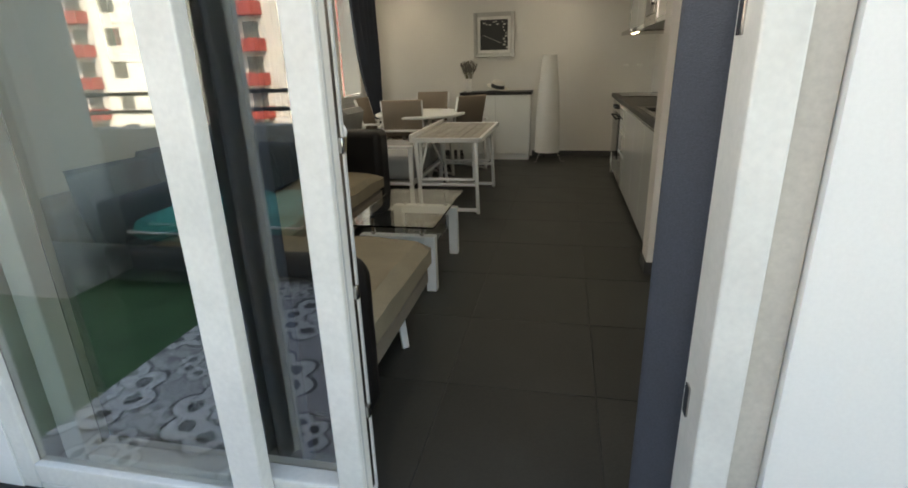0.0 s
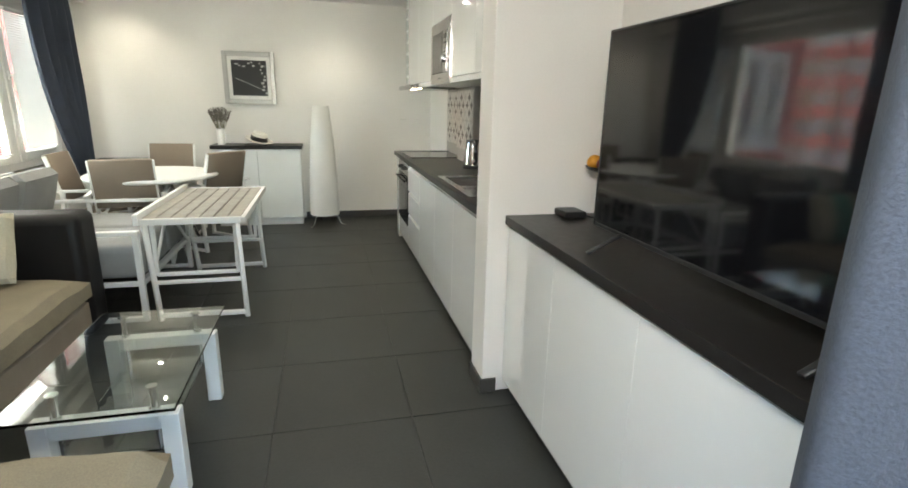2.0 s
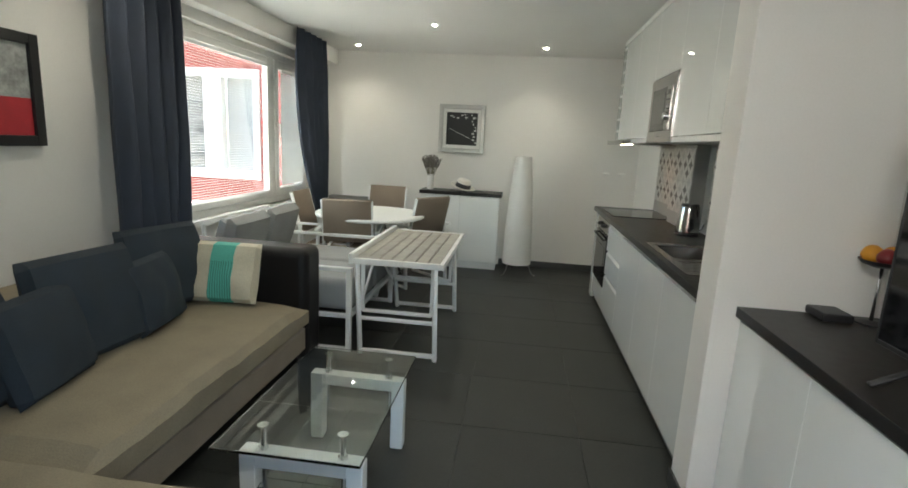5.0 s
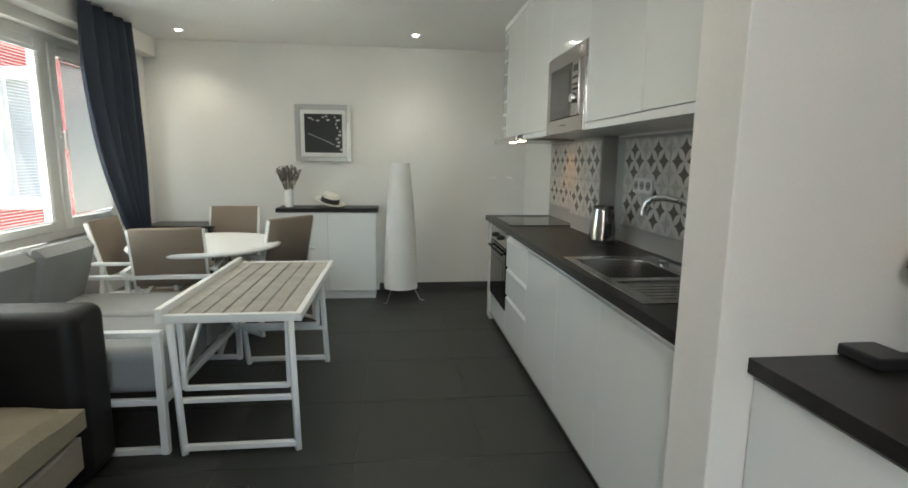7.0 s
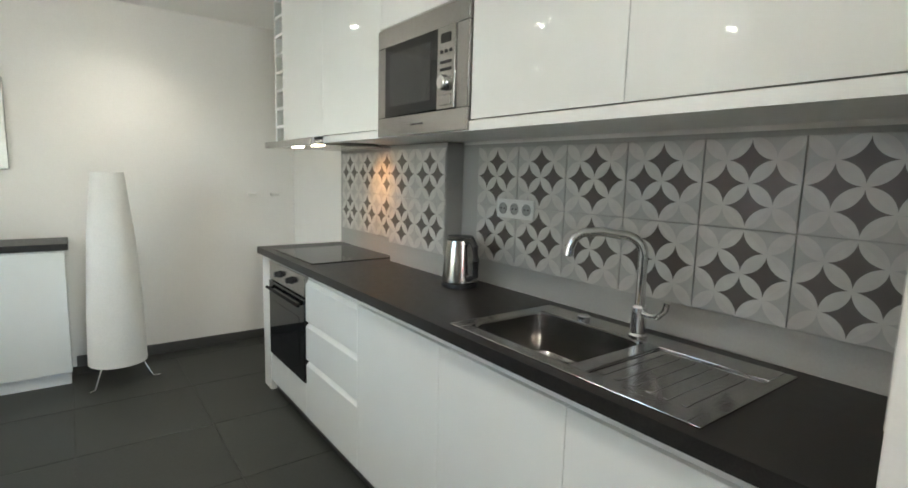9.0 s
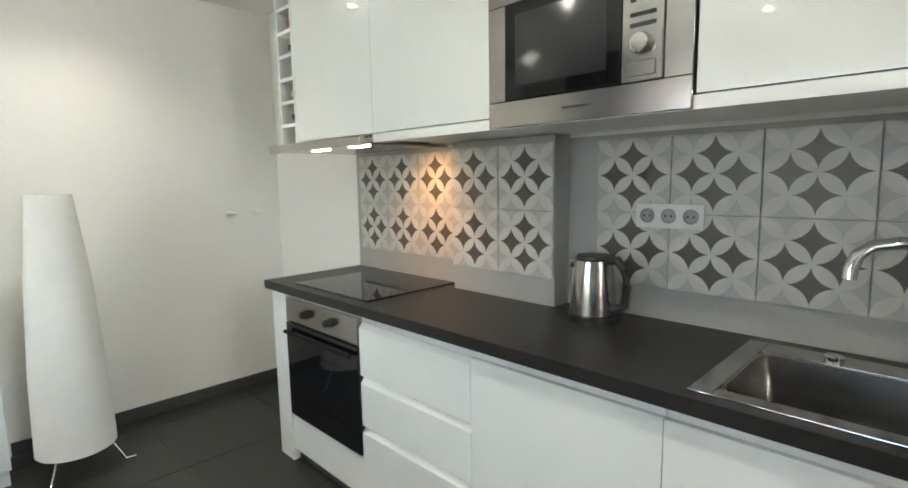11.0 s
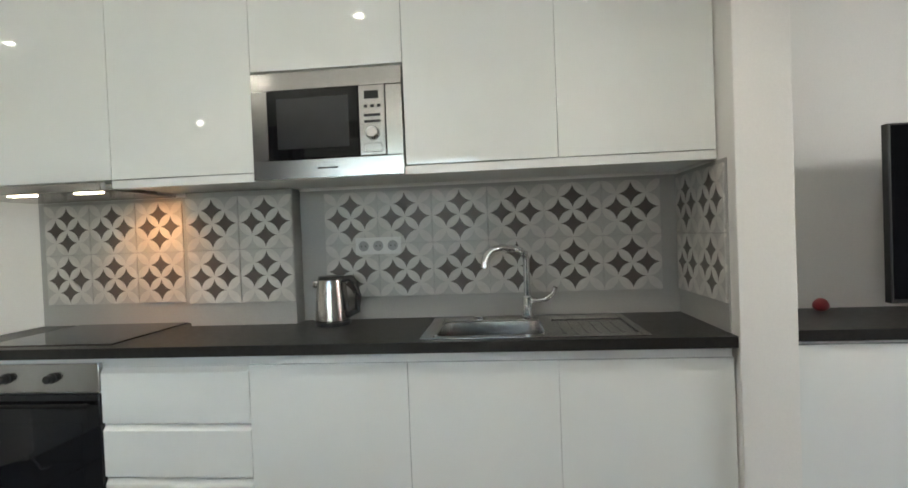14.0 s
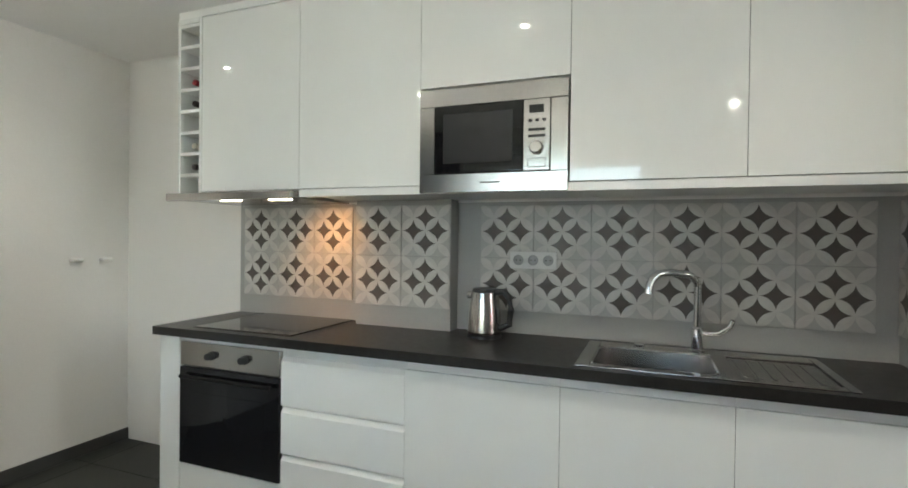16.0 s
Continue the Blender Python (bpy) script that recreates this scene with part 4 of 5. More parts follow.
def striped_fabric():
    m, n, l = nodes_of("striped_fabric")
    b = n["Principled BSDF"]
    b.inputs["Roughness"].default_value = 0.95
    co = n.new("ShaderNodeTexCoord")
    sep = n.new("ShaderNodeSeparateXYZ")
    l.new(co.outputs["Object"], sep.inputs[0])
    wob = n.new("ShaderNodeTexNoise")
    wob.inputs["Scale"].default_value = 14
    l.new(co.outputs["Object"], wob.inputs["Vector"])
    x = math_node(n, l, "ADD", sep.outputs[0], math_node(n, l, "MULTIPLY", math_node(n, l, "SUBTRACT", wob.outputs[0], 0.5), 0.006))
    band = math_node(n, l, "LESS_THAN", math_node(n, l, "ABSOLUTE", x), 0.072)
    thread = math_node(n, l, "GREATER_THAN", math_node(n, l, "SINE", math_node(n, l, "MULTIPLY", x, 420.0)), 0.72)
    low = math_node(n, l, "LESS_THAN", sep.outputs[1], 0.06)
    teal = mix_color(n, l, math_node(n, l, "MULTIPLY", thread, low), (0.10, 0.42, 0.34), (0.03, 0.14, 0.12))
    col = mix_color(n, l, band, (0.55, 0.50, 0.38), teal)
    ns = n.new("ShaderNodeTexNoise")
    ns.inputs["Scale"].default_value = 160
    l.new(co.outputs["Object"], ns.inputs["Vector"])
    v = n.new("ShaderNodeVectorMath")
    v.operation = "SCALE"
    l.new(col, v.inputs[0])
    l.new(math_node(n, l, "ADD", math_node(n, l, "MULTIPLY", ns.outputs[0], 0.5), 0.75), v.inputs["Scale"])
    l.new(v.outputs[0], b.inputs["Base Color"])
    bp = n.new("ShaderNodeBump")
    bp.inputs["Strength"].default_value = 0.25
    bp.inputs["Distance"].default_value = 0.01
    l.new(ns.outputs[0], bp.inputs["Height"])
    l.new(bp.outputs[0], b.inputs["Normal"])
    return m


STRIPE = striped_fabric()
pillow(0.43, 0.38, 0.15, pose(-2.24, 5.80, 0.625, 72, 0, 4), STRIPE, "cream cushion with a teal fringed band on the sofa", 8)

art = thing("wall_picture", (XL, 4.97, 1.6), "grey and red print in a black frame", "picture")
AY0, AY1, AZ0, AZ1 = 4.58, 5.345, 1.335, 1.86
part("frame", boxes((XL + 0.001, XL + 0.03, AY0, AY0 + 0.05, AZ0, AZ1), (XL + 0.001, XL + 0.03, AY1 - 0.05, AY1, AZ0, AZ1), (XL + 0.001, XL + 0.03, AY0 + 0.05, AY1 - 0.05, AZ0, AZ0 + 0.05), (XL + 0.001, XL + 0.03, AY0 + 0.05, AY1 - 0.05, AZ1 - 0.05, AZ1), bevel=0.004), BLACK, art)
part("sky_print", boxes((XL + 0.002, XL + 0.012, AY0 + 0.05, AY1 - 0.05, 1.56, AZ1 - 0.05)), mat("grey_print", (0.33, 0.34, 0.33), 0.4, vary=0.5, scale=9, fine=0.3, fine_scale=40), art, "mottled grey city view", smooth=False)
part("red_print", boxes((XL + 0.002, XL + 0.0121, AY0 + 0.05, AY1 - 0.05, AZ0 + 0.05, 1.56)), mat("red_print", (0.45, 0.03, 0.04), 0.4, vary=0.2, scale=8), art, "plain red field", smooth=False)

# the black and white print: pale strokes on a dark ground
PRINT_PALE = mat("pale_print", (0.5, 0.49, 0.47), 0.5, vary=0.4, scale=40)
rnd = random.Random(5)
for k in range(10):
    x, z = PX0 + 0.12 + rnd.random() * 0.30, PZ1 - 0.115 - rnd.random() * 0.05
    part("stroke", boxes((x, x + 0.012 + rnd.random() * 0.03, YN - 0.0155, YN - 0.0146, z, z + 0.012)), PRINT_PALE, pic, smooth=False)
for k in range(9):
    x, z = PX1 - 0.165 + rnd.random() * 0.05, PZ0 + 0.11 + k * 0.036
    part("stroke", boxes((x, x + 0.012 + rnd.random() * 0.02, YN - 0.0155, YN - 0.0146, z, z + 0.02)), PRINT_PALE, pic, smooth=False)
for k in range(12):
    x = PX0 + 0.13 + k * 0.021
    z = PZ0 + 0.27 - k * 0.009
    part("stroke", boxes((x, x + 0.02, YN - 0.0155, YN - 0.0146, z, z + 0.006)), PRINT_PALE, pic, smooth=False)

vase = thing("flower_vase", (-1.58, 9.06, 0.9), "slim white vase with a bunch of dried lavender", "vase")
part("vase_body", lathe(bmesh.new(), [(0.036, 0.9), (0.04, 0.905), (0.04, 1.07), (0.037, 1.075), (0.034, 1.07), (0.034, 1.0)], -1.58, 9.06, 28), WHITE, vase)
LAV = mat("dried_lavender", (0.13, 0.115, 0.105), 0.95, vary=0.3, scale=30)
STEM = mat("dry_stem", (0.16, 0.15, 0.09), 0.9)
bs, bf = bmesh.new(), bmesh.new()
for k in range(46):
    a, t = rnd.random() * 6.283, (rnd.random() ** 0.6) * 0.135
    h = 1.27 + rnd.random() * 0.04 - t * 0.25
    p, q = Vector((-1.58 + 0.02 * math.cos(a), 9.06 + 0.02 * math.sin(a), 1.02)), Vector((-1.58 + t * math.cos(a), 9.06 + t * math.sin(a), h))
    tube(bs, [p, q], 0.0015, 5)
    d = (q - p).normalized()
    for g in range(7):
        c = q - d * (0.017 * g)
        bmesh.ops.create_icosphere(bf, subdivisions=1, radius=0.0075 * (0.7 + 0.6 * rnd.random()), matrix=Matrix.Translation(c + Vector((rnd.uniform(-1, 1), rnd.uniform(-1, 1), 0)) * 0.004))
tagged(part("stems", bs, STEM, vase), kind="stuff")
tagged(part("blossoms", bf, LAV, vase, "dull purple-brown dried blossoms"), kind="stuff")

hat = thing("straw_hat", (-1.2, 9.06, 0.9), "white straw hat with a black band on the sideboard", "hat")
bm = bmesh.new()
lathe(bm, [(0.0, 0.0), (0.10, 0.0), (0.145, 0.012), (0.15, 0.018), (0.145, 0.02), (0.092, 0.012), (0.088, 0.03), (0.083, 0.075), (0.072, 0.095), (0.04, 0.102), (0.01, 0.09)], 0, 0, 40)
for v in bm.verts:
    v.co.z += 0.1 * v.co.x * v.co.x * (1 if v.co.z < 0.03 else 0)
hm = Matrix.Translation((-1.2, 9.07, 0.905)) @ Matrix.Rotation(radians(14), 4, "Y") @ Matrix.Rotation(radians(10), 4, "X") @ Matrix.Translation((0, 0, 0.035))
part("crown_and_brim", moved(bm, hm), mat("white_straw", (0.72, 0.69, 0.62), 0.85, vary=0.06, fine=0.15, fine_scale=300, bump=0.3, bump_scale=380), hat)
bm = lathe(bmesh.new(), [(0.0945, 0.014), (0.0925, 0.014), (0.087, 0.06), (0.0885, 0.0605)], 0, 0, 40)
part("band", moved(bm, hm), BLACK, hat, "black ribbon band")
tray = solid("tray", lathe(bmesh.new(), [(0.13, 0.9005), (0.15, 0.902), (0.155, 0.909), (0.15, 0.909), (0.13, 0.905)], -1.2, 9.07, 40), BLACK, "round dark tray under the straw hat", "tray")

FX, FY2 = 0.735, 4.915
fs = thing("fruit_stand", (FX, FY2, 0.9), "slim fruit stand holding yellow and orange fruit", "fruit stand")
part("foot", lathe(bmesh.new(), [(0.05, 0.9), (0.05, 0.906), (0.01, 0.912)], FX, FY2, 30), BLACK, fs)
part("plate", lathe(bmesh.new(), [(0.03, 1.105), (0.062, 1.116), (0.074, 1.13), (0.07, 1.13), (0.03, 1.111)], FX, FY2, 36), BLACK, fs)
part("rod", lathe(bmesh.new(), [(0.006, 0.911), (0.006, 1.106)], FX, FY2, 12), CHROME, fs)
ORANGE = mat("orange_peel", (0.75, 0.33, 0.03), 0.5, vary=0.12, bump=0.2, bump_scale=240)
APPLE = mat("red_apple", (0.19, 0.015, 0.02), 0.3, vary=0.35, scale=20)


def fruit(name, x, y, z, r, material, label):
    solid(name, lathe(bmesh.new(), [(r * max(0.02, math.sin(a * math.pi / 12)) * (1 + 0.06 * math.sin(a * math.pi / 6)), z + r - r * 0.93 * math.cos(a * math.pi / 12)) for a in range(13)], x, y, 24), material, label, "fruit", group="fruit on the stand")


for a, r, m_, nm, lb in ((0.3, 0.034, ORANGE, "orange", "ripe yellow-orange fruit on the plate"), (2.4, 0.034, ORANGE, "orange", "ripe yellow-orange fruit on the plate"), (4.4, 0.032, APPLE, "apple", "red apple on the plate")):
    fruit(nm, FX + 0.034 * math.cos(a), FY2 + 0.034 * math.sin(a), 1.114, r, m_, lb)
fruit("apple", 0.70, 4.66, 0.9, 0.031, APPLE, "red apple lying behind the television")

# ---- small things in the kitchen ----
sink = thing("sink", (0.52, 5.84, 0.9), "steel inset sink with one bowl and drainer", "sink")
BX0, BX1, BY0, BY1 = SX0 + 0.045, SX1 - 0.09, 5.84, SY1 - 0.05
bm = boxes((SX0, SX1, SY0, SY0 + 0.03, 0.9002, 0.906), (SX0, SX1, SY1 - 0.05, SY1, 0.9002, 0.906), (SX0, BX0, SY0 + 0.03, SY1 - 0.05, 0.9002, 0.906), (BX1, SX1, SY0 + 0.03, SY1 - 0.05, 0.9002, 0.906), (BX0, BX1, BY0 - 0.05, BY0, 0.9002, 0.906), bevel=0.0025)
part("rim", bm, STEEL, sink)
bm = bmesh.new()
r0 = []
for z, ins, rad in ((0.9055, -0.002, 0.05), (0.90, 0.004, 0.05), (0.77, 0.012, 0.055), (0.745, 0.03, 0.05), (0.74, 0.06, 0.04)):
    ring = []
    for cx, cy, a0 in ((BX1 - ins - rad, BY1 - ins - rad, 0), (BX0 + ins + rad, BY1 - ins - rad, 90), (BX0 + ins + rad, BY0 + ins + rad, 180), (BX1 - ins - rad, BY0 + ins + rad, 270)):
        for k in range(7):
            a = radians(a0 + 15 * k)
            ring.append(bm.verts.new((cx + rad * math.cos(a), cy + rad * math.sin(a), z)))
    r0.append(ring)
for p, q in zip(r0, r0[1:]):
    for k in range(len(p)):
        bm.faces.new((p[k], p[(k + 1) % len(p)], q[(k + 1) % len(p)], q[k]))
bm.faces.new(r0[-1])
part("bowl", bm, STEEL, sink)
part("drainer", boxes((BX0, BX1, SY0 + 0.03, BY0 - 0.05, 0.893, 0.9)), STEEL, sink, "steel draining board", smooth=False)
for k in range(7):
    y = SY0 + 0.07 + k * 0.043
    part("rib", boxes((BX0 + 0.03, BX1 - 0.03, y, y + 0.014, 0.8995, 0.9018), bevel=0.001), STEEL, sink)
part("drain", lathe(bmesh.new(), [(0.035, 0.7405), (0.035, 0.743), (0.02, 0.743), (0.018, 0.741)], 0.5, 6.03, 24), CHROME, sink, "chrome drain")
part("overflow_knob", lathe(bmesh.new(), [(0.022, 0.906), (0.022, 0.918), (0.018, 0.922)], 0.69, 6.1, 20), CHROME, sink, "chrome waste knob")

tap = thing("tap", (0.68, 5.885, 0.906), "tall chrome swan-neck kitchen tap", "tap")
part("base", lathe(bmesh.new(), [(0.028, 0.906), (0.028, 0.914), (0.023, 0.92), (0.023, 1.0), (0.02, 1.006)], 0.68, 5.885, 24), CHROME, tap)
pts = [(0.68, 5.885, 1.0), (0.68, 5.885, 1.16)]
for k in range(1, 8):
    a = radians(k * 14)
    pts.append((0.68 - 0.03 * (1 - math.cos(a)), 5.885 + 0.055 * (1 - math.cos(a)), 1.16 + 0.055 * math.sin(a)))
pts += [(0.612, 5.987, 1.222), (0.582, 6.034, 1.215), (0.565, 6.055, 1.195), (0.559, 6.064, 1.165), (0.557, 6.066, 1.14)]
part("spout", tube(bmesh.new(), pts, 0.0145, 18), CHROME, tap)
bm = bmesh.new()
tube(bm, [(0.68, 5.885, 0.985), (0.665, 5.84, 0.985), (0.65, 5.805, 0.992), (0.635, 5.775, 1.02), (0.63, 5.767, 1.045)], 0.0095, 16)
part("lever", bm, CHROME, tap)

kt = thing("kettle", (0.66, 6.76, 0.9), "brushed steel electric kettle with black handle", "kettle")
part("foot", lathe(bmesh.new(), [(0.078, 0.9), (0.08, 0.902), (0.08, 0.917), (0.07, 0.92)], 0.66, 6.76, 36), BLACK, kt)
part("body", lathe(bmesh.new(), [(0.074, 0.921), (0.077, 0.925), (0.072, 1.01), (0.062, 1.095), (0.06, 1.104)], 0.66, 6.76, 40), STEEL, kt)
part("lid", lathe(bmesh.new(), [(0.059, 1.105), (0.059, 1.112), (0.054, 1.12), (0.012, 1.124)], 0.66, 6.76, 36), BLACK, kt, "black plastic lid")
bm = bmesh.new()
tube(bm, [(0.65, 6.705, 1.105), (0.648, 6.668, 1.11), (0.645, 6.642, 1.085), (0.645, 6.634, 1.03), (0.648, 6.642, 0.965), (0.65, 6.685, 0.945)], 0.015, 16)
part("handle", bm, BLACK, kt, "black plastic handle")
bm = boxes((0.645, 0.675, 6.81, 6.845, 1.07, 1.102), bevel=0.009)
part("spout", bm, STEEL, kt)
bm = bmesh.new()
tube(bm, [(0.70, 6.84, 0.906), (0.75, 6.86, 0.904), (0.79, 6.86, 0.93), (0.80, 6.85, 0.97)], 0.0035, 6)
part("cable", bm, BLACK, kt, "thin black cable")


def socket_face(x, y, z, parent, ax):
    """A round recessed outlet with two pin holes, facing -x or -y."""
    bm = lathe(bmesh.new(), [(0.024, 0), (0.024, 0.003), (0.0205, 0.003), (0.0195, 0.0005)], 0, 0, 24)
    m = Matrix.Translation((x, y, z)) @ (Matrix.Rotation(radians(-90), 4, "Y") if ax == "x" else Matrix.Rotation(radians(90), 4, "X"))
    ob = part("outlet", moved(bm, m), PLATE_IN, parent)
    for d in (-0.0095, 0.0095):
        bm = lathe(bmesh.new(), [(0.0034, 0), (0.0034, 0.0036)], 0, d if ax == "x" else 0, 10)
        if ax != "x":
            bmesh.ops.translate(bm, verts=bm.verts, vec=(d, 0, 0))
        part("pin_hole", moved(bm, m), BLACK, ob)


so = thing("triple_socket", (XR, 6.57, 1.247), "white triple wall socket on the patterned tiles", "socket")
part("plate", boxes((XR - 0.024, XR - 0.0165, 6.46, 6.68, 1.207, 1.287), bevel=0.003), PLATE, so)
for y in (6.5, 6.57, 6.64):
    socket_face(XR - 0.024, y, 1.247, so, "x")
for x in (0.47, 0.645):
    so = thing("wall_hook", (x, YN, 1.18), "small white wall hook on the plain wall", "hook", "wall hooks")
    part("back_plate", boxes((x - 0.022, x + 0.022, YN - 0.006, YN - 0.0005, 1.155, 1.2), bevel=0.0025), HOOK, so)
    bm = boxes((x - 0.034, x + 0.034, YN - 0.05, YN - 0.006, 1.175, 1.197), bevel=0.009, seg=3)
    part("peg", bm, HOOK, so)

BOTTLE = mat("dark_bottle_glass", (0.015, 0.012, 0.008), 0.08, coat=0.4)
CAPS = (mat("red_foil", (0.25, 0.02, 0.025), 0.35, 0.4), mat("dark_foil", (0.03, 0.02, 0.02), 0.35, 0.3), mat("pale_foil", (0.5, 0.48, 0.42), 0.35, 0.4))
for i, cap in ((5, 0), (4, 1), (2, 2), (1, 1)):
    z = 1.53 + i * 0.107 + 0.016
    bt = thing("wine_bottle", (0.5, 8.23, z), "dark wine bottle lying in the rack", "bottle", "wine bottles")
    prof = [(0.014, 0.0), (0.0145, 0.012), (0.0135, 0.085), (0.02, 0.11), (0.036, 0.15), (0.037, 0.30), (0.03, 0.305)]
    m = Matrix.Translation((UX + 0.03, 8.232, z + 0.0375)) @ Matrix.Rotation(radians(90), 4, "Y")
    part("bottle_body", moved(lathe(bmesh.new(), prof, 0, 0, 24), m), BOTTLE, bt)
    part("capsule", moved(lathe(bmesh.new(), [(0.0145, -0.002), (0.0152, 0.0), (0.0152, 0.05)], 0, 0, 20), m), CAPS[cap], bt, "coloured foil capsule")

# ---- outside ----
CONC = mat("grey_render", (0.42, 0.43, 0.42), 0.9, vary=0.08, scale=2, bump=0.1, bump_scale=120)
solid("balcony_floor", boxes((-4.45, 2.2, -0.1, YS - 0.2, -0.12, -0.02)), SKIRT, "dark grey tiled balcony floor", "floor", "structure")
solid("balcony_pier", boxes((-3.75, -3.2, 1.15, 1.63, -0.02, 2.55), bevel=0.01), CONC, "grey rendered pier on the balcony", "pier", "structure")
solid("balcony_parapet", boxes((-4.45, 1.4, -0.1, 0.05, -0.1, 0.82), (-4.45, -4.3, 0.05, YS - 0.2, -0.1, 0.82), bevel=0.005), CONC, "grey rendered parapet round the balcony", "parapet", "structure")
rail = thing("balcony_railing", (-1, -0.02, 0.82), "dark metal railing on the balcony parapet", "railing")
for z in (0.95, 1.1):
    bm = bmesh.new()
    tube(bm, [(-4.38, YS - 0.25, z), (-4.38, -0.02, z), (1.4, -0.02, z)], 0.018, 8)
    part("rail", bm, BLACK, rail)
for x, y in ((-4.38, 2.7), (-4.38, 1.4), (-4.38, 0.1), (-3.2, -0.02), (-2.08, -0.02), (-0.96, -0.02), (0.16, -0.02), (1.28, -0.02)):
    bm = bmesh.new()
    bar(bm, (x, y, 0.82), (x, y, 1.1), 0.03)
    part("post", bm, BLACK, rail)
GRASS = mat("artificial_turf", (0.05, 0.12, 0.045), 0.95, vary=0.2, fine=0.4, fine_scale=300, bump=0.5, bump_scale=400)
solid("turf_mat", boxes((-4.28, -0.75, 0.08, YS - 0.22, -0.02, -0.006)), GRASS, "green artificial turf on the balcony floor", "mat")

# a dark wicker couch with turquoise cushions by the balcony parapet
WICKER = mat("dark_wicker", (0.05, 0.055, 0.06), 0.7, vary=0.2, scale=12, fine=0.35, fine_scale=120, bump=0.5, bump_scale=110)
TEAL = mat("turquoise_canvas", (0.025, 0.31, 0.27), 0.9, vary=0.1, scale=7, fine=0.12, fine_scale=240, bump=0.2, bump_scale=280)
couch = thing("garden_couch", (-2.39, 1.0, -0.006), "dark wicker garden couch on the balcony turf", "couch")
part("base", boxes((-3.1, -1.68, 0.58, 1.42, 0.03, 0.26), bevel=0.03, seg=3), WICKER, couch)
part("backrest", boxes((-3.1, -1.68, 0.42, 0.58, 0.03, 0.74), bevel=0.04, seg=3), WICKER, couch)
for x in (-3.1, -1.83):
    part("arm", boxes((x, x + 0.15, 0.585, 1.4, 0.265, 0.54), bevel=0.04, seg=3), WICKER, couch)
for x in (-3.02, -1.76):
    for y in (0.52, 1.32):
        part("foot", lathe(bmesh.new(), [(0.025, -0.006), (0.025, 0.03), (0.03, 0.034)], x, y, 14), BLACK, couch)
for x in (-2.665, -2.115):
    bm = cushion_bm(0.53, 0.78, 0.17, 0.45, dents=0.012, seedv=x)
    cu = solid("seat_cushion", bm, TEAL, "turquoise seat cushion with white piping on the couch", "cushion", group="couch cushions")
    cu.matrix_basis = pose(x, 1.0, 0.262)
    w, d = 0.265 * 0.95, 0.39 * 0.95
    part("piping", tube(bmesh.new(), [(-w, d, 0.085), (w, d, 0.085), (w, -d, 0.085), (-w, -d, 0.085), (-w, d, 0.085)], 0.008, 8), WHITE, cu, "white piping", local=True)


def tile_print(name, size, ground, petal, dark, grey, axes, rough=0.4):
    """A printed pattern of leaf shapes round dark stars, one repeat a tile, in the object's own place."""
    m, n, l = nodes_of(name)
    b = n["Principled BSDF"]
    co = n.new("ShaderNodeTexCoord")
    sep = n.new("ShaderNodeSeparateXYZ")
    l.new(co.outputs["Object"], sep.inputs[0])

    def wrap(v):
        k = math_node(n, l, "DIVIDE", v, size)
        return math_node(n, l, "SUBTRACT", k, math_node(n, l, "ROUND", k))
    u, v = wrap(sep.outputs[axes[0]]), wrap(sep.outputs[axes[1]])
    s_ = math_node(n, l, "MULTIPLY", math_node(n, l, "ADD", u, v), 2.0)
    t_ = math_node(n, l, "MULTIPLY", math_node(n, l, "SUBTRACT", u, v), 2.0)

    def cell(w):
        return math_node(n, l, "ABSOLUTE", math_node(n, l, "SUBTRACT", math_node(n, l, "SUBTRACT", w, math_node(n, l, "FLOOR", w)), 0.5))
    fs_, ft_ = cell(s_), cell(t_)

    def leafy(p, q):
        a = math_node(n, l, "POWER", math_node(n, l, "SUBTRACT", 1.0, p), 2.0)
        return math_node(n, l, "LESS_THAN", math_node(n, l, "ADD", a, math_node(n, l, "POWER", q, 2.0)), 0.505)
    leaf_ = math_node(n, l, "MAXIMUM", leafy(fs_, ft_), leafy(ft_, fs_))
    mid_ = math_node(n, l, "LESS_THAN", math_node(n, l, "MAXIMUM", math_node(n, l, "ABSOLUTE", s_), math_node(n, l, "ABSOLUTE", t_)), 1.0)
    star = mix_color(n, l, mid_, grey, dark)
    pet = mix_color(n, l, mid_, tuple(0.95 * c for c in petal), petal)
    col = mix_color(n, l, leaf_, star, pet)
    ns = n.new("ShaderNodeTexNoise")
    ns.inputs["Scale"].default_value, ns.inputs["Detail"].default_value = 25, 6
    l.new(co.outputs["Object"], ns.inputs["Vector"])
    oi = n.new("ShaderNodeObjectInfo")
    k = math_node(n, l, "ADD", math_node(n, l, "MULTIPLY", ns.outputs[0], 0.3), 0.82)
    k = math_node(n, l, "MULTIPLY", k, math_node(n, l, "ADD", math_node(n, l, "MULTIPLY", oi.outputs["Random"], 0.08), 0.96))
    vm = n.new("ShaderNodeVectorMath")
    vm.operation = "SCALE"
    l.new(col, vm.inputs[0])
    l.new(k, vm.inputs["Scale"])
    l.new(vm.outputs[0], b.inputs["Base Color"])
    b.inputs["Roughness"].default_value = rough
    return m


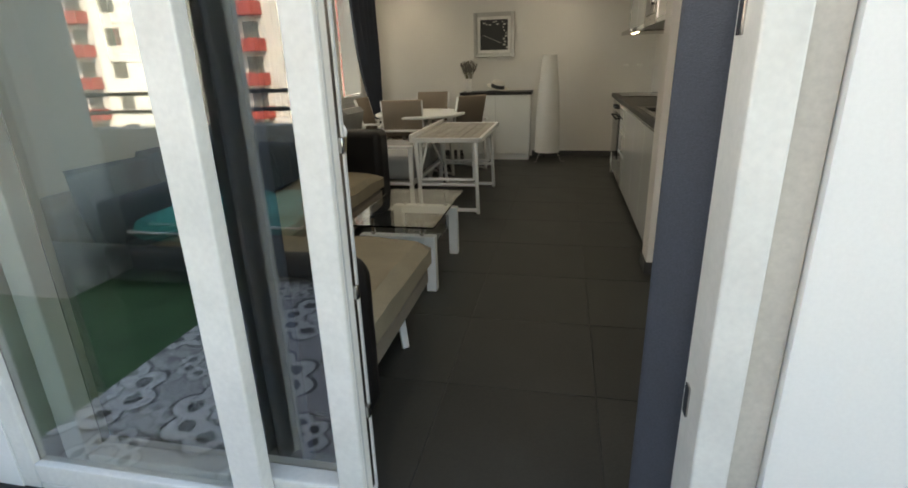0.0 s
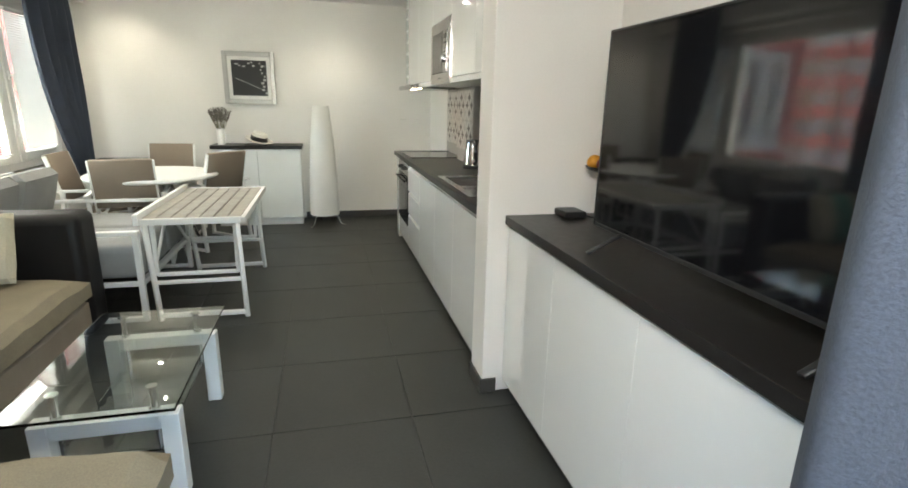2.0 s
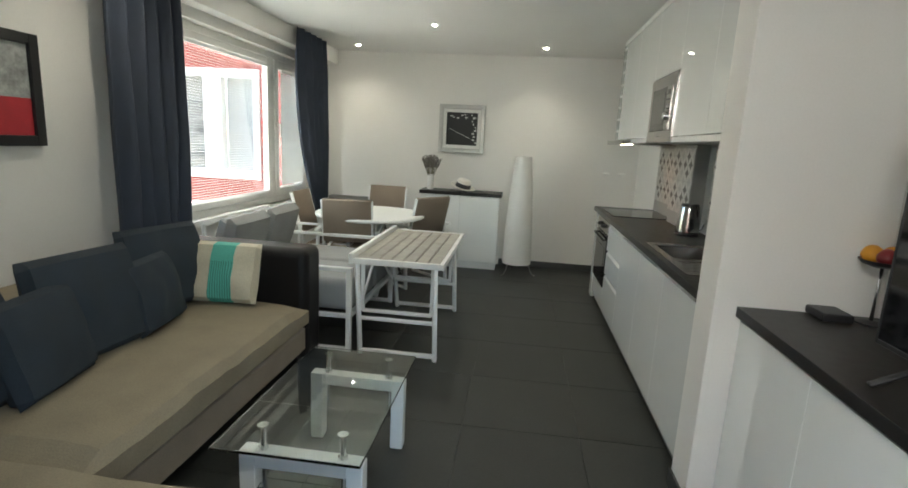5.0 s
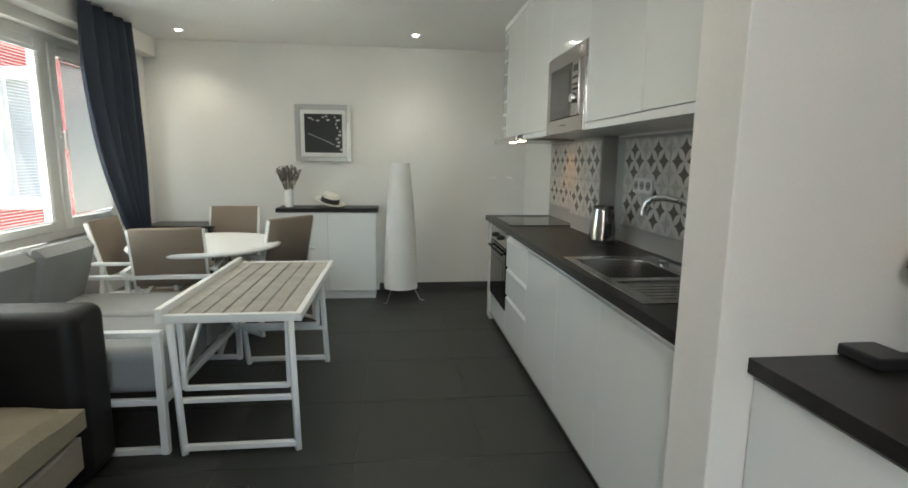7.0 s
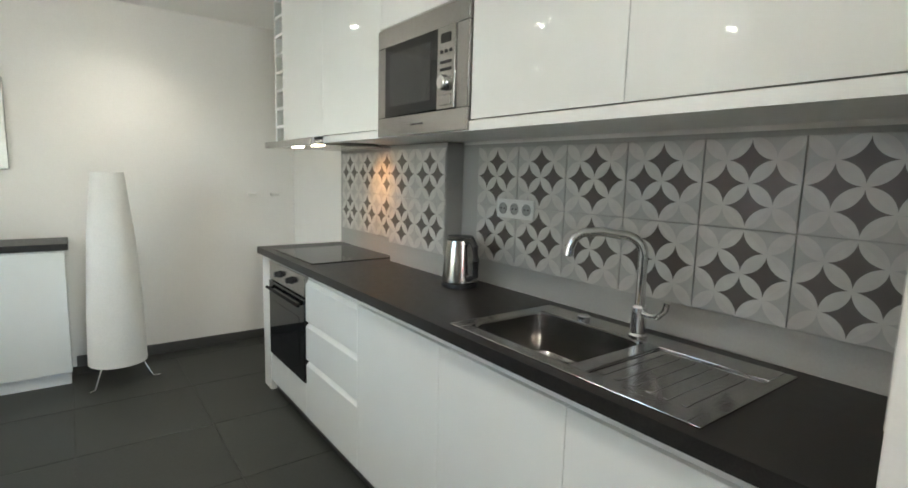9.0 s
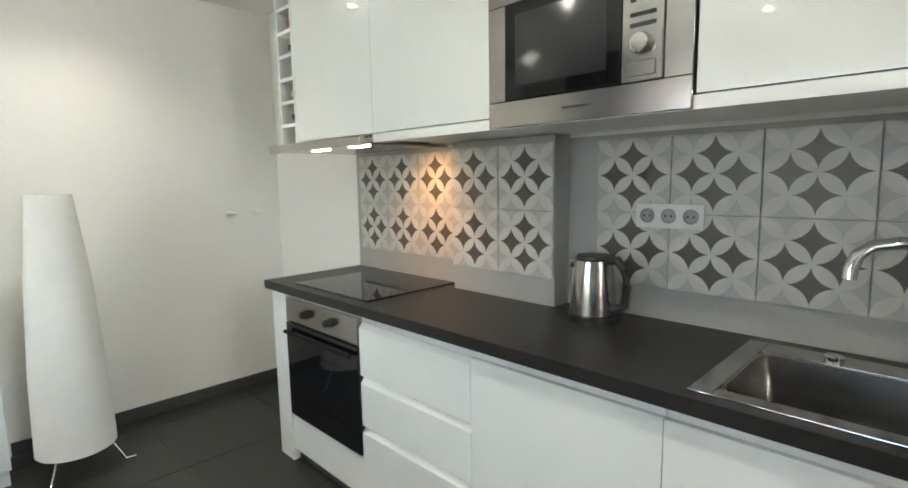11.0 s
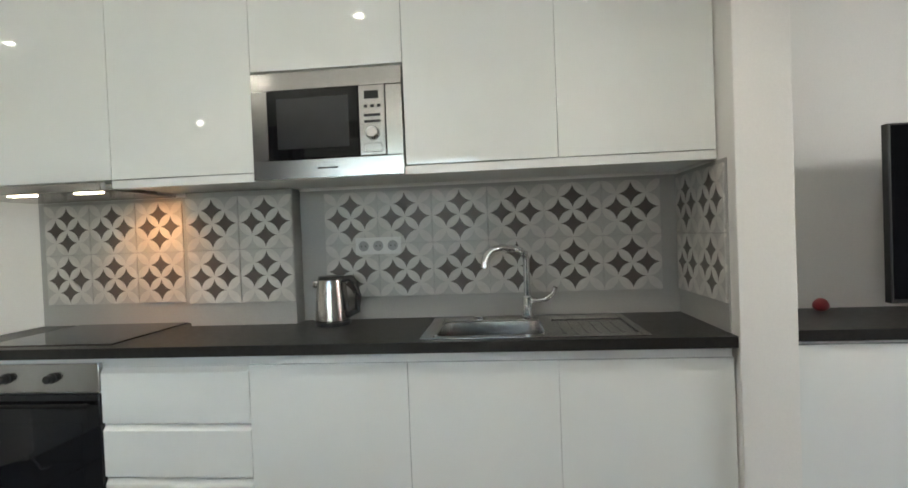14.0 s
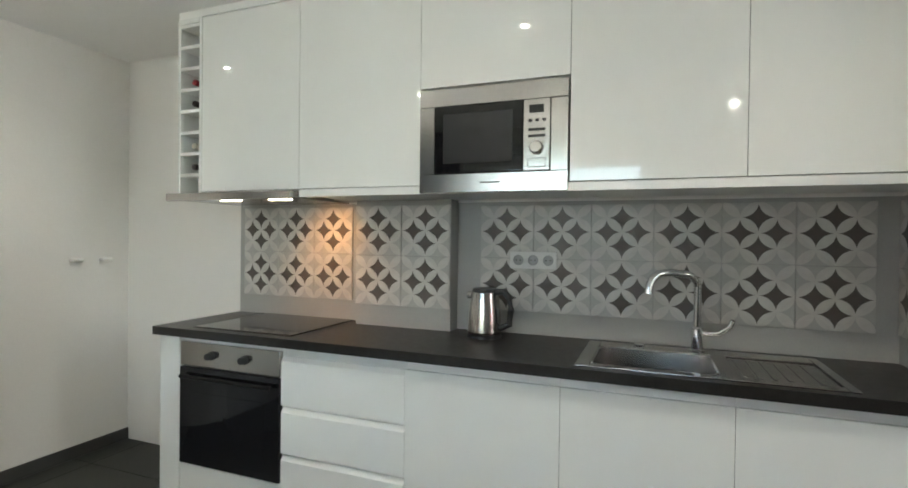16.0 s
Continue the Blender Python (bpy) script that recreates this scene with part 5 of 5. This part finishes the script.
def medallion_print(name, size):
    """Woven medallions: scalloped dark outlines, a ring of leaves and a pale eye, repeating."""
    m, n, l = nodes_of(name)
    b = n["Principled BSDF"]
    co = n.new("ShaderNodeTexCoord")
    sep = n.new("ShaderNodeSeparateXYZ")
    l.new(co.outputs["Object"], sep.inputs[0])

    def f(op, a, c=None):
        return math_node(n, l, op, a, c)

    def wrap(v, shift):
        k = f("ADD", f("DIVIDE", v, size), shift)
        return f("SUBTRACT", k, f("ROUND", k))

    def motif(shift, scale):
        u, v = wrap(sep.outputs[0], shift), wrap(sep.outputs[1], shift)
        r = f("DIVIDE", f("SQRT", f("ADD", f("MULTIPLY", u, u), f("MULTIPLY", v, v))), scale)
        a = f("ARCTAN2", v, u)
        lobe = f("ABSOLUTE", f("COSINE", f("MULTIPLY", a, 4.0)))
        outer = f("LESS_THAN", f("ABSOLUTE", f("SUBTRACT", r, f("ADD", f("MULTIPLY", lobe, 0.09), 0.33))), 0.014)
        inner = f("LESS_THAN", f("ABSOLUTE", f("SUBTRACT", r, f("ADD", f("MULTIPLY", lobe, 0.035), 0.11))), 0.011)
        blade = f("LESS_THAN", f("ADD", f("MULTIPLY", f("ABSOLUTE", f("SUBTRACT", r, 0.26)), 1.4), f("MULTIPLY", f("SUBTRACT", 1.0, lobe), 0.13)), 0.075)
        return f("MAXIMUM", f("MAXIMUM", outer, inner), blade), f("LESS_THAN", r, f("ADD", f("MULTIPLY", lobe, 0.09), 0.33))
    line, disc = motif(0.0, 1.0)
    line2, disc2 = motif(0.5, 0.6)
    ground = mix_color(n, l, f("MAXIMUM", disc, disc2), (0.42, 0.385, 0.385), (0.66, 0.62, 0.61))
    col = mix_color(n, l, f("MAXIMUM", line, line2), ground, (0.07, 0.06, 0.065))
    ns = n.new("ShaderNodeTexNoise")
    ns.inputs["Scale"].default_value, ns.inputs["Detail"].default_value = 30, 6
    l.new(co.outputs["Object"], ns.inputs["Vector"])
    vm = n.new("ShaderNodeVectorMath")
    vm.operation = "SCALE"
    l.new(col, vm.inputs[0])
    l.new(f("ADD", f("MULTIPLY", ns.outputs[0], 0.4), 0.8), vm.inputs["Scale"])
    l.new(vm.outputs[0], b.inputs["Base Color"])
    b.inputs["Roughness"].default_value = 0.92
    return m


RUG = medallion_print("rug_print", 0.62)
bm = boxes((-0.62, 0.62, -0.98, 0.98, 0, 0.008), bevel=0.003)
rug = solid("rug", bm, RUG, "patterned grey and white rug on the balcony", "rug")
rug.matrix_basis = pose(-1.55, 1.82, -0.006)


def block(name, m, w, h, cols, rows, label, red_cols):
    """A housing block: front on local y 0, facing +y, foot at local z 0."""
    th = thing(name, (0, 0, 0), label, "building")
    part("wall", boxes((-w / 2, w / 2, -9, 0, 0, h)), RENDER_WHITE, th, local=True, smooth=False)
    part("roof", boxes((-w / 2 - 0.3, w / 2 + 0.3, -9.3, 0.3, h, h + 0.4)), CONC, th, local=True, smooth=False)
    glass_me = finish("window", boxes((-0.7, 0.7, -0.02, 0.02, 0, 1.4), (-0.78, -0.7, -0.02, 0.05, -0.08, 1.48), (0.7, 0.78, -0.02, 0.05, -0.08, 1.48), (-0.7, 0.7, -0.02, 0.05, -0.08, 0), (-0.7, 0.7, -0.02, 0.05, 1.4, 1.48), (-0.03, 0.03, 0.02, 0.05, 0, 1.4)), FARGLASS, False)
    bal_me = finish("balcony", boxes((-1.3, 1.3, 0.0, 1.3, -0.15, 0), (-1.3, 1.3, 1.2, 1.3, 0, 0.95), (-1.3, -1.2, 0, 1.2, 0, 0.95), (1.2, 1.3, 0, 1.2, 0, 0.95)), RED, False)
    for i in range(cols):
        for j in range(rows):
            x, z = -w / 2 + (i + 0.5) * w / cols, 1.2 + j * 3.0
            o = new("window", glass_me)
            o.parent, o.location = th, (x, 0.01, z)
            if i in red_cols:
                o = new("balcony", bal_me)
                o.parent, o.location = th, (x, 0, z - 0.9)
    th.matrix_basis = m
    return th


FARGLASS = mat("far_window", (0.16, 0.16, 0.155), 0.04, vary=0.3, scale=1.5, spec=0.9)
block("apartment_building", pose(-34, -42, -12.3), 66, 33, 18, 10, "white block of flats with red balconies", (3, 5, 10, 14))
block("apartment_building", pose(-51, 46, -11.2, 0, 0, -90), 44, 27, 12, 9, "tall block of flats with red balconies", tuple(range(12)))

solid("upper_floors", boxes((XL - 0.25, 6.0, YS - 0.2, YN + 2.0, H + 0.16, 9.0), (XR + 0.21, 6.0, YS - 0.2, YN + 2.0, -12, H + 0.15)), RENDER_WHITE, "plain rendered storeys above and beside the flat", "building", "structure", smooth=False)
# the wing next door: red boarded wall with a white window
wing = thing("neighbour_wing", (-6.0, 10.5, 0), "red boarded house wing with a white window", "building")
NX0, NX1, NZ0, NZ1 = -6.3, -4.45, 0.74, 2.36
part("wall", boxes((-6.62, NX0, 10.52, 10.8, -12, 9), (NX1, -3.3, 10.52, 10.8, -12, 9), (NX0, NX1, 10.52, 10.8, -12, NZ0), (NX0, NX1, 10.52, 10.8, NZ1, 9)), RED, wing, "dark red wall", smooth=False)
for k in range(64):
    z = -1.5 + k * 0.11
    for a, b in (((-6.62, -3.3),) if z + 0.1 < NZ0 or z > NZ1 else ((-6.62, NX0), (NX1, -3.3))):
        part("board", boxes((a, b, 10.495, 10.52, z, z + 0.1)), RED, wing, smooth=False)
part("window_frame", boxes((NX0, NX1, 10.46, 10.6, NZ1 - 0.12, NZ1), (NX0, NX1, 10.44, 10.6, NZ0, NZ0 + 0.14), (NX0, NX0 + 0.12, 10.46, 10.6, NZ0 + 0.14, NZ1 - 0.12), (NX1 - 0.1, NX1, 10.46, 10.6, NZ0 + 0.14, NZ1 - 0.12), (-5.34, -5.05, 10.46, 10.6, NZ0 + 0.14, NZ1 - 0.12), (-5.95, -5.78, 10.46, 10.6, NZ0 + 0.14, NZ1 - 0.12)), PVC, wing, "white window frame", smooth=False)
part("pane", boxes((NX0 + 0.12, -5.95, 10.54, 10.55, NZ0 + 0.14, NZ1 - 0.12)), FARGLASS, wing, "window glass mirroring the sky", smooth=False)
part("pane", boxes((-5.78, -5.34, 10.54, 10.55, NZ0 + 0.14, NZ1 - 0.12)), FARGLASS, wing, "window glass mirroring the sky", smooth=False)
part("shutter", boxes((-5.05, NX1 - 0.1, 10.62, 10.66, NZ0 + 0.14, NZ1 - 0.12)), CONC, wing, "lowered grey blind", smooth=False)
solid("ground", boxes((-600, 600, -600, 600, -12.4, -12.05)), mat("ground", (0.12, 0.12, 0.1), 0.95, vary=0.2, scale=0.5), "grey ground far below", "ground", "structure")

# ---- floor tiles ----
S = 0.606
tile_me = finish("tile", boxes((0.002, S - 0.002, 0.002, S - 0.002, -0.006, 0), bevel=0.001, seg=1), FLOOR, False)
floor_ob = bpy.data.objects["floor"]
for i in range(-5, 2):
    for j in range(-1, 10):
        x0, y0 = -0.135 + i * S, 3.65 + j * S
        if x0 > XR or y0 > YN or x0 + S < XL:
            continue
        o = new("tile", tile_me)
        o.location = (x0, y0, 0)
        o.parent = floor_ob

# ---- printed wall tiles ----
PRINT = tile_print("tile_print", 0.25, None, (0.57, 0.55, 0.51), (0.09, 0.075, 0.064), (0.42, 0.408, 0.382), (0, 2))
wt_me = finish("tile", boxes((-0.1238, 0.1238, -0.004, 0.004, -0.1238, 0.1238), bevel=0.0012, seg=1), PRINT, False)


def wall_tiles(owner, spots):
    holder = bpy.data.objects[owner]
    for m in spots:
        o = new("tile", wt_me)
        o.parent = holder
        o.matrix_basis = m


def fit_tile(m, w):
    return m @ Matrix.Diagonal((w / 0.25, 1, 1, 1))


TZ0 = 1.005
wall_tiles("backsplash", [fit_tile(pose(XR - 0.0105, 8.285 - 0.1228 - i * 0.2455, TZ0 + 0.125 + k * 0.25, 0, 0, 90), 0.2455) for i in range(3) for k in range(2)])
wall_tiles("wall_column", [fit_tile(pose(CX - 0.0045, CY1 - 0.13 - i * 0.2595, TZ0 + 0.125 + k * 0.25, 0, 0, 90), 0.2595) for i in range(2) for k in range(2)])
wall_tiles("backsplash", [fit_tile(pose(XR - 0.0105, 6.83 - 0.13 - i * 0.26, TZ0 + 0.125 + k * 0.25, 0, 0, 90), 0.26) for i in range(6) for k in range(2)])
wall_tiles("partition_backsplash", [pose(0.675 - i * 0.25, PY1 + 0.0105, TZ0 + 0.125 + k * 0.25) for i in range(2) for k in range(2)])
